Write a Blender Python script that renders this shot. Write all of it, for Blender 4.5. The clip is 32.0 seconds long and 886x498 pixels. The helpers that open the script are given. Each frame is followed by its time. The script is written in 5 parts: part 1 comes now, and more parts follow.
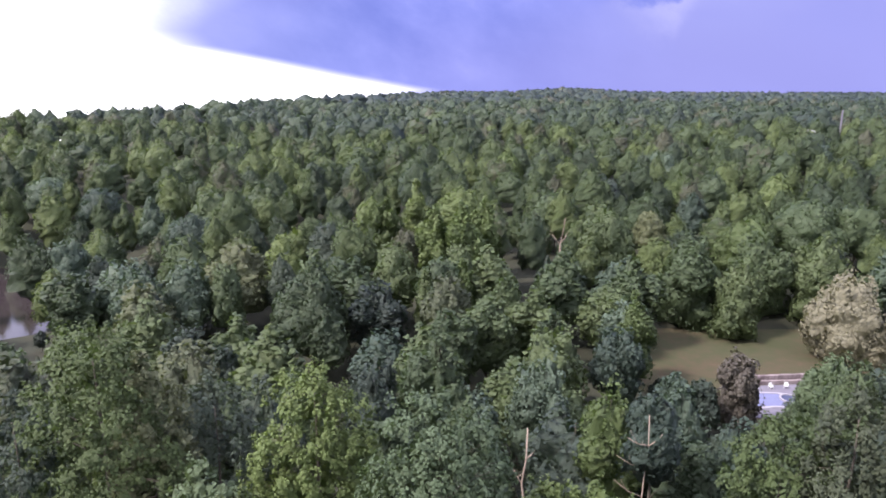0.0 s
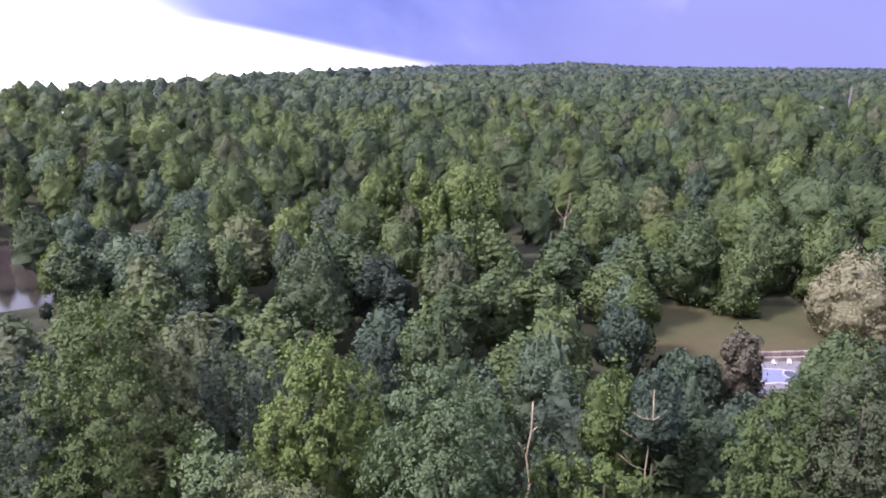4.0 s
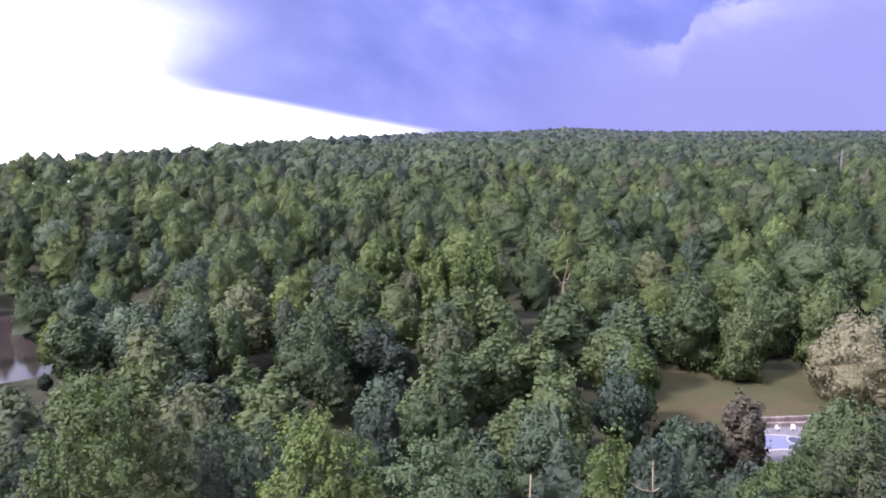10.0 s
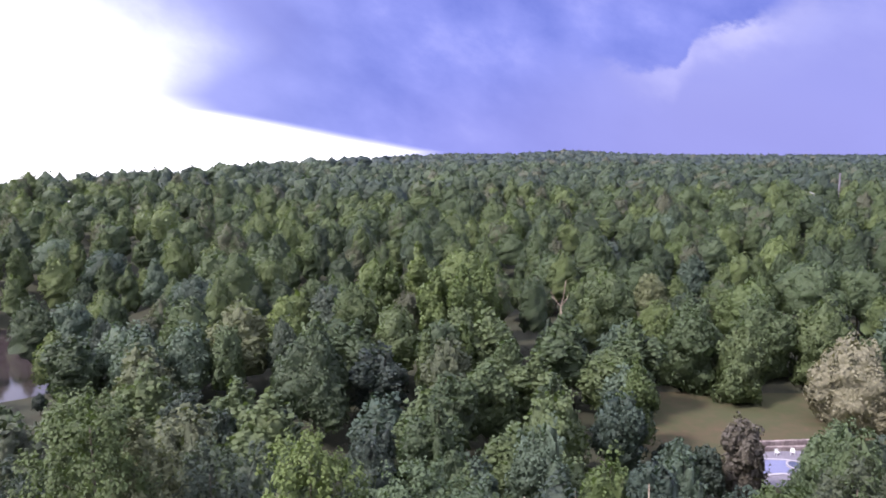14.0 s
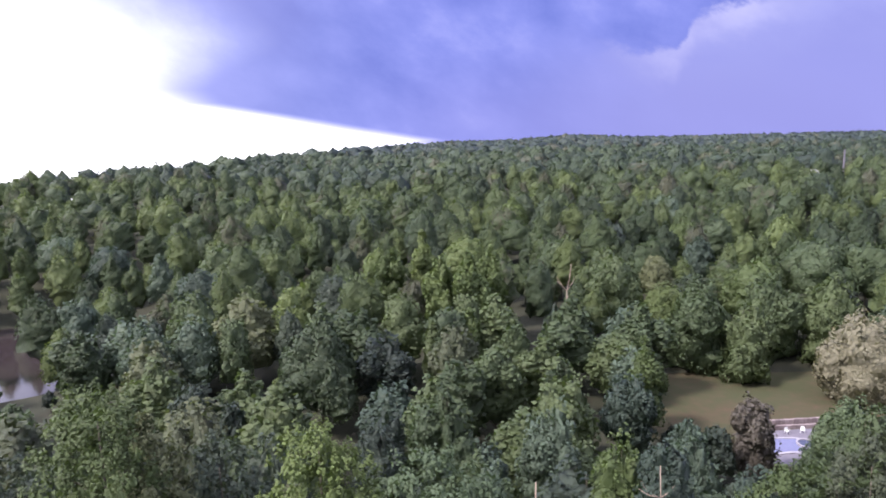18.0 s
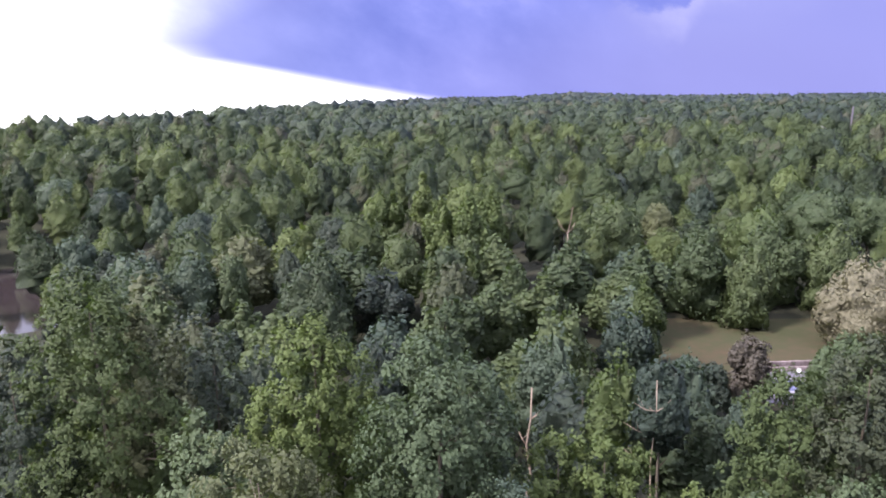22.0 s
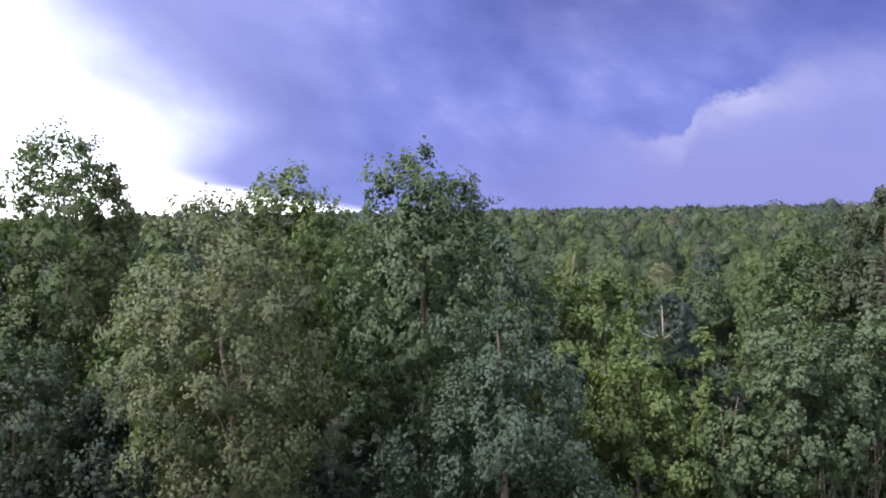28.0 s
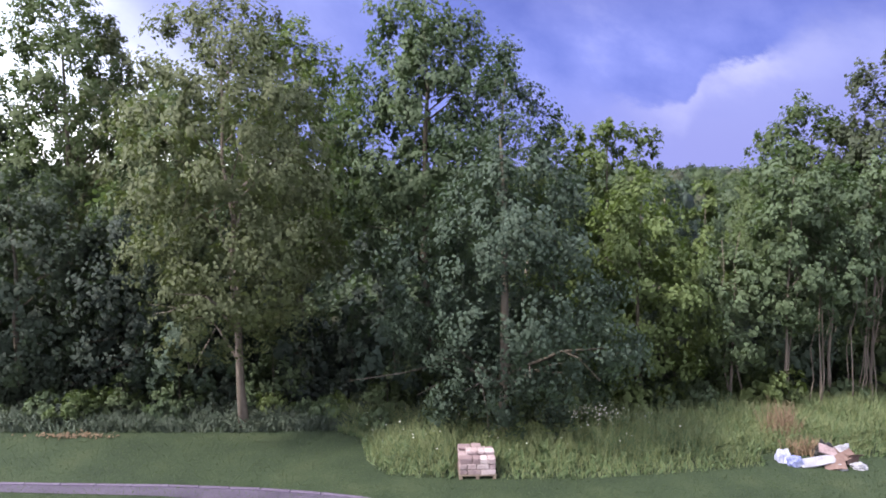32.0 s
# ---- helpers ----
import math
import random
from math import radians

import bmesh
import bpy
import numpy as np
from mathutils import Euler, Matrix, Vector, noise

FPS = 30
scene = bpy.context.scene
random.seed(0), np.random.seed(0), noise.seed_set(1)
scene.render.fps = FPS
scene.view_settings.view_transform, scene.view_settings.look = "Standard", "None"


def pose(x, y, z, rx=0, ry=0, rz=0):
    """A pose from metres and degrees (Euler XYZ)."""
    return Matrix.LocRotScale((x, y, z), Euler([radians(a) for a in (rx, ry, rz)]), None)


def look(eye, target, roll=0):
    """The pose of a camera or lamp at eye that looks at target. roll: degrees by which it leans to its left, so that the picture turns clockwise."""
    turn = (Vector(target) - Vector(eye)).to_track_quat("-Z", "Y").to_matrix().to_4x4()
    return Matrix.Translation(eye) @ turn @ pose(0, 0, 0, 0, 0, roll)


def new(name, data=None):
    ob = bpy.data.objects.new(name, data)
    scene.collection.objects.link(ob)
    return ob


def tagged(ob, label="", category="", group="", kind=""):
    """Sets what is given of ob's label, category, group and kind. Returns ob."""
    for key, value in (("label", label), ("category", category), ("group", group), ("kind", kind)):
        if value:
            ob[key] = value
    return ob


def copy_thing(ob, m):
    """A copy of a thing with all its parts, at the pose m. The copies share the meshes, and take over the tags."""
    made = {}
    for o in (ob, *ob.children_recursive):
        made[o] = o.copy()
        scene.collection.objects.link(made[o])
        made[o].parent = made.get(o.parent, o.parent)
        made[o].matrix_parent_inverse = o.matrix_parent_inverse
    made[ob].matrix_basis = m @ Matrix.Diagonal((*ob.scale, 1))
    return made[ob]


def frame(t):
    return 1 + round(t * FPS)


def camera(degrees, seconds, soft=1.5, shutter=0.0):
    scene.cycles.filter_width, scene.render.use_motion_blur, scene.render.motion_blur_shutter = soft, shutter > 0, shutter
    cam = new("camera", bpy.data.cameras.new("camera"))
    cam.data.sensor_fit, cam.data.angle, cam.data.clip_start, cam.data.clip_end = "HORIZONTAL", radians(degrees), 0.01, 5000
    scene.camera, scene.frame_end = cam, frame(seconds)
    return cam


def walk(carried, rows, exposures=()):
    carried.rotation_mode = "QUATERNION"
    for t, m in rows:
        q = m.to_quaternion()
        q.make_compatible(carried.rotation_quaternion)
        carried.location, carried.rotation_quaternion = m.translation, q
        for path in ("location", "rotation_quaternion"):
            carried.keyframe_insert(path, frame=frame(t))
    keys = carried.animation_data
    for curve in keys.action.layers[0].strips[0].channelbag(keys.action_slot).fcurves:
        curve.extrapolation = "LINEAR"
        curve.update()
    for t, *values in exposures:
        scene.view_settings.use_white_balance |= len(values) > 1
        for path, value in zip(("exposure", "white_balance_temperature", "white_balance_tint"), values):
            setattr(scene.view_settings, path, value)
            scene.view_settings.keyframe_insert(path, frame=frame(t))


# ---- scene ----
cam = camera(66.0, 32.0, soft=1.75)
PATH = [
    (0, (0.37, 0.43, 30.32), (0.434, 19.906, 25.761), 0.14),
    (0.5, (0.19, 0.31, 30.41), (0.241, 19.751, 25.712), 0.19),
    (1, (0.26, 0.40, 30.33), (0.289, 19.826, 25.584), -0.18),
    (1.5, (0.37, 0.76, 30.16), (0.417, 20.163, 25.323), 0.09),
    (2, (0.45, 0.94, 29.94), (0.461, 20.340, 25.063), 0.35),
    (2.5, (0.34, 0.96, 29.92), (0.356, 20.330, 24.953), -0.03),
    (3, (0.25, 0.83, 30.06), (0.203, 20.198, 25.077), -0.37),
    (3.5, (0.16, 0.56, 30.16), (0.106, 19.892, 25.046), 0.09),
    (5.5, (0.14, 1.10, 29.94), (0.153, 20.347, 24.510), 0.75),
    (6, (0.24, 0.73, 30.18), (0.234, 20.155, 25.415), 0.51),
    (6.5, (0.37, 0.62, 30.32), (0.368, 20.116, 25.863), 0.37),
    (7, (0.51, 0.63, 30.38), (0.526, 20.179, 26.178), 0.19),
    (7.5, (0.57, 0.42, 30.41), (0.583, 20.036, 26.512), 0.72),
    (8, (0.62, 0.45, 30.49), (0.648, 20.109, 26.823), 0.61),
    (8.5, (0.68, 0.26, 30.57), (0.704, 19.968, 27.170), -0.03),
    (9, (0.65, 0.10, 30.73), (0.650, 19.823, 27.411), -0.21),
    (9.5, (0.60, -0.12, 30.91), (0.565, 19.608, 27.620), -0.18),
    (10, (0.46, -0.22, 30.97), (0.411, 19.477, 27.523), -0.13),
    (10.5, (0.64, 0.39, 30.67), (0.583, 20.044, 26.970), -0.35),
    (11, (0.71, 0.31, 30.70), (0.661, 19.993, 27.180), -0.22),
    (11.5, (0.56, 0.10, 30.72), (0.520, 19.796, 27.239), 0.29),
    (12, (0.67, 0.84, 30.35), (0.700, 20.426, 26.307), -0.22),
    (12.5, (0.78, 0.89, 30.42), (0.781, 20.520, 26.581), 0.07),
    (13, (0.84, 0.16, 30.76), (0.766, 19.937, 27.802), 0.13),
    (13.5, (0.92, -0.15, 30.92), (0.836, 19.662, 28.192), -0.14),
    (14, (0.80, -0.24, 30.88), (0.756, 19.558, 28.051), 0.14),
    (14.5, (0.84, -0.17, 30.86), (0.821, 19.624, 27.993), 0.06),
    (16.5, (0.96, -0.21, 30.86), (0.898, 19.598, 28.079), -0.25),
    (17, (0.93, -0.16, 30.81), (0.875, 19.617, 27.818), -0.14),
    (17.5, (0.98, -0.22, 30.83), (0.917, 19.580, 28.023), -0.57),
    (18, (0.77, 0.14, 30.71), (0.606, 19.885, 27.536), -1.44),
    (18.5, (0.71, 0.42, 30.52), (0.570, 20.022, 26.535), -0.21),
    (19, (0.76, 0.57, 30.49), (0.672, 20.121, 26.270), 0.54),
    (19.5, (0.57, 1.02, 30.23), (0.565, 20.324, 24.988), 0.33),
    (20, (0.44, 1.03, 29.74), (0.456, 19.963, 23.306), 0.19),
    (20.5, (0.49, 0.99, 29.38), (0.550, 20.113, 23.538), 0.34),
    (21, (0.70, 0.63, 29.04), (0.718, 20.082, 24.385), 0.23),
    (21.5, (0.88, 0.18, 28.38), (0.724, 19.868, 24.857), -0.18),
    (22, (0.88, 0.32, 27.29), (0.660, 19.840, 22.944), -0.60),
    (22.5, (1.02, 0.22, 26.24), (0.746, 20.064, 23.773), -0.60),
    (23, (1.10, 0.22, 25.29), (0.521, 19.994, 22.376), -0.36),
    (23.5, (1.25, 0.05, 24.02), (1.311, 20.052, 24.196), -2.84),
    (24, (1.22, 0.05, 23.16), (1.209, 20.047, 22.888), 0.35),
    (24.5, (1.24, 0.16, 22.14), (1.099, 20.102, 20.602), -0.04),
    (26.5, (1.78, 0.15, 17.04), (1.513, 20.149, 16.662), -1.92),
    (27, (1.60, 0.04, 15.97), (1.332, 20.036, 16.236), -1.10),
    (27.5, (1.70, 0.12, 14.90), (1.376, 20.113, 14.553), -1.05),
    (28, (1.68, 0.08, 13.85), (1.326, 20.059, 13.027), -0.84),
    (28.5, (1.65, 0.14, 12.81), (1.294, 20.124, 12.099), -1.22),
    (29, (1.67, 0.10, 11.91), (1.257, 20.089, 11.241), -1.10),
    (29.5, (1.68, 0.10, 11.00), (1.148, 20.077, 10.179), -0.71),
    (30, (1.68, 0.13, 10.28), (1.201, 20.104, 9.484), -1.52),
    (30.5, (1.71, 0.12, 9.67), (1.216, 20.099, 8.885), -0.95),
    (31, (1.69, 0.14, 9.19), (1.250, 20.119, 8.420), -0.81),
    (31.5, (1.71, -0.06, 8.74), (1.246, 19.917, 8.018), -0.49),
    (32, (1.58, -0.10, 8.62), (1.204, 19.812, 6.792), -0.07),
]
walk(cam, [(t, look(eye, target, roll)) for t, eye, target, roll in PATH], exposures=[(0.0, 0.28, 6400, 18), (6.0, 0.36, 6400, 18), (12.0, 0.26, 6400, 18), (18.0, 0.18, 6400, 18), (22.0, 0.26, 6400, 18), (26.0, 0.06, 6400, 18), (28.5, 0.04, 6400, 12), (30.0, 0.16, 6400, 12), (32.0, 0.30, 6400, 12)])

# ---- world and light ----
SUN_AZ, SUN_EL = radians(-116), radians(48)


class Nodes:
    """Short hand for a node tree."""

    def __init__(self, tree):
        self.t = tree
        tree.nodes.clear()

    def n(self, kind, ins=(), **props):
        node = self.t.nodes.new(kind)
        for k, v in props.items():
            if k == "operation":
                node.operation = v
            elif k == "data_type":
                node.data_type = v
            elif k == "blend_type":
                node.blend_type = v
            elif k == "noise_dimensions":
                node.noise_dimensions = v
            elif k == "feature":
                node.feature = v
        for k, v in dict(ins).items():
            if isinstance(v, bpy.types.NodeSocket):
                self.t.links.new(v, node.inputs[k])
            else:
                node.inputs[k].default_value = v
        return node

    def m(self, op, a, b=0.0, c=0.0):
        return self.n("ShaderNodeMath", {0: a, 1: b, 2: c}, operation=op).outputs[0]

    def mix(self, f, a, b, blend="MIX"):
        return self.n("ShaderNodeMix", {0: f, 6: a, 7: b}, data_type="RGBA", blend_type=blend).outputs[2]

    def noise(self, vec, scale, detail=4.0, rough=0.55):
        ins = {"Scale": scale, "Detail": detail, "Roughness": rough}
        if vec is not None:
            ins["Vector"] = vec
        return self.n("ShaderNodeTexNoise", ins)

    def ramp(self, f, stops, smooth=False):
        node = self.n("ShaderNodeValToRGB", {0: f})
        el = node.color_ramp.elements
        node.color_ramp.interpolation = "EASE" if smooth else "LINEAR"
        while len(el) < len(stops):
            el.new(0.5)
        for e, (p, c) in zip(el, stops):
            e.position = p
            e.color = (*c, 1) if isinstance(c, tuple) else (c, c, c, 1)
        return node.outputs[0]

    def span(self, v, a, b):
        """0 at a to 1 at b, smooth."""
        node = self.t.nodes.new("ShaderNodeMapRange")
        node.interpolation_type = "SMOOTHSTEP"
        self.t.links.new(v, node.inputs[0])
        for k, x in ((1, a), (2, b)):
            if isinstance(x, bpy.types.NodeSocket):
                self.t.links.new(x, node.inputs[k])
            else:
                node.inputs[k].default_value = x
        return node.outputs[0]


def make_world():
    world = bpy.data.worlds.new("stormy_sky")
    scene.world = world
    world.use_nodes = True
    g = Nodes(world.node_tree)
    way = g.n("ShaderNodeTexCoord").outputs["Generated"]
    xyz = g.n("ShaderNodeSeparateXYZ", {0: way}).outputs
    az = g.m("MULTIPLY", g.m("ARCTAN2", xyz[0], xyz[1]), 57.2958)
    el = g.m("MULTIPLY", g.m("ARCSINE", xyz[2]), 57.2958)
    # cloud billows
    flat = g.n("ShaderNodeCombineXYZ", {0: g.m("MULTIPLY", az, 0.055), 1: g.m("ADD", g.m("MULTIPLY", el, 0.078), g.m("MULTIPLY", az, 0.02)), 2: 3.7}).outputs[0]
    big = g.noise(flat, 1.0, 3, 0.5).outputs[0]
    fine = g.noise(flat, 2.6, 7, 0.58).outputs[0]
    wisp = g.m("ADD", g.m("MULTIPLY", big, 0.6), g.m("MULTIPLY", fine, 0.4))
    storm = g.ramp(wisp, [(0.36, (0.13, 0.172, 0.57)), (0.46, (0.18, 0.232, 0.67)), (0.56, (0.255, 0.305, 0.78)), (0.68, (0.42, 0.46, 0.93))])
    wob = g.m("MULTIPLY", g.m("SUBTRACT", fine, 0.5), 5.0)
    # paler rain curtain to the right, under the dark cloud's edge
    edge = g.m("MULTIPLY", g.ramp(g.m("MULTIPLY_ADD", az, 0.01, 0.4), [
        (0.30, 0.10), (0.40, 0.20), (0.46, 0.36), (0.50, 0.345), (0.545, 0.32), (0.582, 0.325), (0.598, 0.46), (0.64, 0.48), (0.68, 0.53), (0.80, 0.62)]), 20.0)
    puff = g.noise(flat, 9.0, 5, 0.6).outputs[0]
    low = g.m("ADD", el, g.m("ADD", g.m("MULTIPLY", wob, 0.45), g.m("MULTIPLY", g.m("SUBTRACT", puff, 0.5), 2.6)))
    blur = g.m("MULTIPLY_ADD", g.span(g.m("ABSOLUTE", g.m("SUBTRACT", az, 18.5)), 4.5, 8.5), 3.0, 0.5)
    curtain = g.span(low, g.m("ADD", edge, blur), g.m("SUBTRACT", edge, blur))
    side = g.span(az, 2.0, 20.0)
    pale = g.mix(g.span(el, 0.0, 10.0), (0.27, 0.295, 0.67, 1), (0.37, 0.405, 0.82, 1))
    rim = g.m("MULTIPLY", g.span(low, g.m("SUBTRACT", edge, 3.2), g.m("SUBTRACT", edge, 0.3)), g.m("MULTIPLY", g.span(az, 11.0, 18.0), g.span(az, 34.0, 23.0)))
    pale = g.mix(g.m("MULTIPLY", rim, 0.7), pale, (0.62, 0.63, 0.94, 1))
    pale = g.mix(g.span(wisp, 0.40, 0.62), pale, (0.30, 0.33, 0.74, 1))
    sky = g.mix(g.m("MULTIPLY", curtain, side), storm, pale)
    soft = g.m("MULTIPLY", g.span(el, 9.0, 0.5), g.span(az, -12.0, 5.0))
    sky = g.mix(g.m("MULTIPLY", soft, 0.55), sky, (0.34, 0.355, 0.78, 1))
    heavy = g.m("MULTIPLY", g.span(el, 10.0, 18.0), g.span(az, -8.0, 8.0))
    sky = g.mix(g.m("MULTIPLY", heavy, 0.5), sky, (0.06, 0.08, 0.30, 1))
    thin = g.m("MULTIPLY", g.span(az, 0.0, -24.0), 0.62)
    sky = g.mix(thin, sky, (0.46, 0.50, 0.92, 1))
    # the bright break under the storm's edge
    wob2 = g.m("MULTIPLY", g.m("SUBTRACT", wisp, 0.5), 20.0)
    brink = g.m("SUBTRACT", g.m("MULTIPLY", g.ramp(g.m("MULTIPLY", el, 0.04), [
        (0.0, 0.80), (0.04, 0.685), (0.09, 0.555), (0.13, 0.43), (0.17, 0.385), (0.24, 0.37), (0.32, 0.33), (0.44, 0.25), (0.56, 0.19), (0.68, 0.12), (0.9, 0.02)]), 50.0), 44.0)
    shift = g.m("ADD", az, g.m("MULTIPLY", wob2, g.span(el, 2.0, 8.0)))
    wide = g.m("MULTIPLY_ADD", g.span(el, 2.0, 9.0), 9.0, 4.5)
    gap = g.span(shift, g.m("ADD", brink, wide), g.m("SUBTRACT", brink, wide))
    gap = g.m("MULTIPLY", gap, g.span(az, -150.0, -110.0))
    clear = g.n("ShaderNodeTexSky")
    clear.sky_type = "NISHITA"
    clear.sun_disc = False
    clear.sun_elevation, clear.sun_rotation = SUN_EL, SUN_AZ
    bright = g.mix(1.0, g.mix(1.0, clear.outputs[0], (0.12, 0.12, 0.12, 1), "MULTIPLY"), (2.2, 2.2, 2.4, 1), "ADD")
    sky = g.mix(gap, sky, bright)
    # away from the storm the cover is thin and pale
    behind = g.span(g.m("ABSOLUTE", g.m("ADD", az, 15.0)), 62.0, 120.0)
    up = g.span(el, 32.0, 70.0)
    sky = g.mix(g.m("MAXIMUM", behind, up), sky, g.mix(up, g.mix(wisp, (0.92, 0.96, 1.12, 1), (1.24, 1.28, 1.44, 1)), (2.0, 2.05, 2.25, 1)))
    sky = g.mix(g.span(el, -3.6, -7.0), sky, (0.05, 0.07, 0.04, 1))
    back = g.n("ShaderNodeBackground", {0: sky, 1: 1.0})
    g.t.links.new(back.outputs[0], g.n("ShaderNodeOutputWorld").inputs[0])


make_world()
sun = new("sun", bpy.data.lights.new("sun", "SUN"))
sun.data.energy, sun.data.angle, sun.data.color = 5.2, radians(9), (1.0, 0.94, 0.80)
sun.matrix_world = look((0, 0, 60), (-60 * math.sin(SUN_AZ) * math.cos(SUN_EL), -60 * math.cos(SUN_AZ) * math.cos(SUN_EL), 60 - 60 * math.sin(SUN_EL)))
scene.view_settings.exposure = 0.0


# ---- materials ----
def material(name):
    m = bpy.data.materials.new(name)
    m.use_nodes = True
    return m, Nodes(m.node_tree)


def leaf_material(name, dark, mid, light, through_part=0.3, per_cell=0.0):
    """Foliage: hue varies from tree to tree, from clump to clump and from leaf to leaf."""
    m, g = material(name)
    pos = g.n("ShaderNodeNewGeometry")
    one = g.n("ShaderNodeObjectInfo").outputs["Random"]
    leaf = pos.outputs["Random Per Island"]
    if per_cell:
        own = g.n("ShaderNodeAttribute")
        own.attribute_name = "tint"
        one = own.outputs["Fac"]
    clump = g.noise(pos.outputs["Position"], 0.55, 2).outputs[0]
    stops = [(0.14, dark), (0.45, mid), (0.78, light)]
    if per_cell:
        stops = [(0.12, dark), (0.42, mid), (0.70, light), (0.80, mid), (0.84, (0.115, 0.118, 0.085))]
    base = g.ramp(g.m("ADD", g.m("MULTIPLY", one, 0.74), g.m("MULTIPLY", clump, 0.26)), stops)
    base = g.mix(0.16, base, g.ramp(leaf, [(0.0, dark), (0.6, mid), (1.0, light)]))
    tuft = g.noise(pos.outputs["Position"], 2.8 if not per_cell else 2.3, 5, 0.75).outputs[0]
    relief = g.n("ShaderNodeBump", {"Strength": 0.9, "Distance": 0.25 if not per_cell else 0.6, "Height": tuft}).outputs[0]
    p = g.n("ShaderNodeBsdfPrincipled", {"Base Color": base, "Roughness": 0.5, "Specular IOR Level": 0.5, "Normal": relief})
    tr = g.n("ShaderNodeBsdfTranslucent", {0: g.mix(1.0, base, (1.1, 1.22, 0.65, 1), "MULTIPLY")})
    mx = g.n("ShaderNodeMixShader", {0: through_part, 1: p.outputs[0], 2: tr.outputs[0]})
    g.t.links.new(mx.outputs[0], g.n("ShaderNodeOutputMaterial").inputs[0])
    return m


def rough_material(name, stops, scale, rough=0.85, bump=0.3, metal=0.0, fine=6.0, stretch=(1, 1, 1), spread=0.12):
    """A matt surface: a coarse and a fine noise choose between the stops."""
    m, g = material(name)
    at = g.n("ShaderNodeTexCoord").outputs["Object"]
    at = g.n("ShaderNodeVectorMath", {0: at, 1: stretch}, operation="MULTIPLY").outputs[0]
    a = g.noise(at, scale, 4).outputs[0]
    b = g.noise(at, scale * fine, 5, 0.65).outputs[0]
    one = g.n("ShaderNodeObjectInfo").outputs["Random"]
    f = g.m("ADD", g.m("ADD", g.m("MULTIPLY", a, 0.55), g.m("MULTIPLY", b, 0.45)), g.m("MULTIPLY", g.m("SUBTRACT", one, 0.5), spread))
    n = len(stops)
    base = g.ramp(f, [(0.3 + 0.4 * i / max(1, n - 1), c) for i, c in enumerate(stops)])
    bm = g.n("ShaderNodeBump", {"Strength": bump, "Distance": 0.05, "Height": b})
    p = g.n("ShaderNodeBsdfPrincipled", {"Base Color": base, "Roughness": rough, "Metallic": metal, "Normal": bm.outputs[0]})
    g.t.links.new(p.outputs[0], g.n("ShaderNodeOutputMaterial").inputs[0])
    return m


LEAF = {
    "green": leaf_material("leaf_green", (0.050, 0.075, 0.045), (0.080, 0.116, 0.059), (0.118, 0.156, 0.073)),
    "lime": leaf_material("leaf_lime", (0.080, 0.115, 0.046), (0.120, 0.168, 0.064), (0.165, 0.212, 0.084)),
    "grey": leaf_material("leaf_grey_green", (0.049, 0.076, 0.065), (0.076, 0.113, 0.088), (0.110, 0.153, 0.113)),
    "teal": leaf_material("leaf_teal", (0.092, 0.134, 0.080), (0.118, 0.166, 0.095), (0.146, 0.195, 0.110)),
    "gold": leaf_material("leaf_gold", (0.108, 0.152, 0.054), (0.142, 0.192, 0.067), (0.178, 0.230, 0.088)),
    "khaki": leaf_material("leaf_khaki", (0.092, 0.112, 0.060), (0.120, 0.142, 0.074), (0.150, 0.172, 0.090)),
    "olive": leaf_material("leaf_olive", (0.070, 0.087, 0.057), (0.106, 0.125, 0.074), (0.158, 0.175, 0.097)),
    # also stands in for shade on the left edge and in the wood's depth
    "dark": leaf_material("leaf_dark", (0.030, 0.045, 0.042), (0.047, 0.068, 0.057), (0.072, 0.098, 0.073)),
    "tan": leaf_material("leaf_tan", (0.18, 0.168, 0.130), (0.245, 0.228, 0.172), (0.31, 0.29, 0.215)),
    "plum": leaf_material("leaf_plum", (0.088, 0.078, 0.074), (0.130, 0.114, 0.106), (0.175, 0.155, 0.140)),
    "wood": leaf_material("leaf_woods", (0.038, 0.060, 0.043), (0.074, 0.110, 0.055), (0.142, 0.186, 0.070), per_cell=8.0),
    # ridge and far leaves have the blue-grey of distance haze in their colour
    "ridge": leaf_material("leaf_ridge_haze", (0.034, 0.055, 0.048), (0.056, 0.086, 0.062), (0.092, 0.128, 0.075), per_cell=8.0),
    "hazy": leaf_material("leaf_far_haze", (0.034, 0.052, 0.058), (0.050, 0.074, 0.074), (0.076, 0.104, 0.088), per_cell=8.0),
}
BARK = rough_material("bark", [(0.06, 0.05, 0.045), (0.12, 0.10, 0.085), (0.20, 0.17, 0.15)], 3.0, 0.95, 0.8, stretch=(1, 1, 0.25))
PALE_BARK = rough_material("pale_bark", [(0.11, 0.088, 0.076), (0.20, 0.16, 0.14), (0.30, 0.25, 0.22)], 3.0, 0.9, 0.6, stretch=(1, 1, 0.25))
DEAD_WOOD = rough_material("dead_wood", [(0.22, 0.16, 0.13), (0.34, 0.26, 0.22), (0.46, 0.38, 0.33)], 2.0, 0.9, 0.6, stretch=(1, 1, 0.2))
FLOOR = rough_material("forest_floor", [(0.018, 0.022, 0.015), (0.028, 0.031, 0.020), (0.042, 0.038, 0.028)], 0.35, 0.95, 0.5, fine=9.0)
LAWN = rough_material("mown_grass", [(0.010, 0.022, 0.009), (0.026, 0.044, 0.018), (0.060, 0.074, 0.034)], 0.5, 0.95, 1.0, fine=22.0)
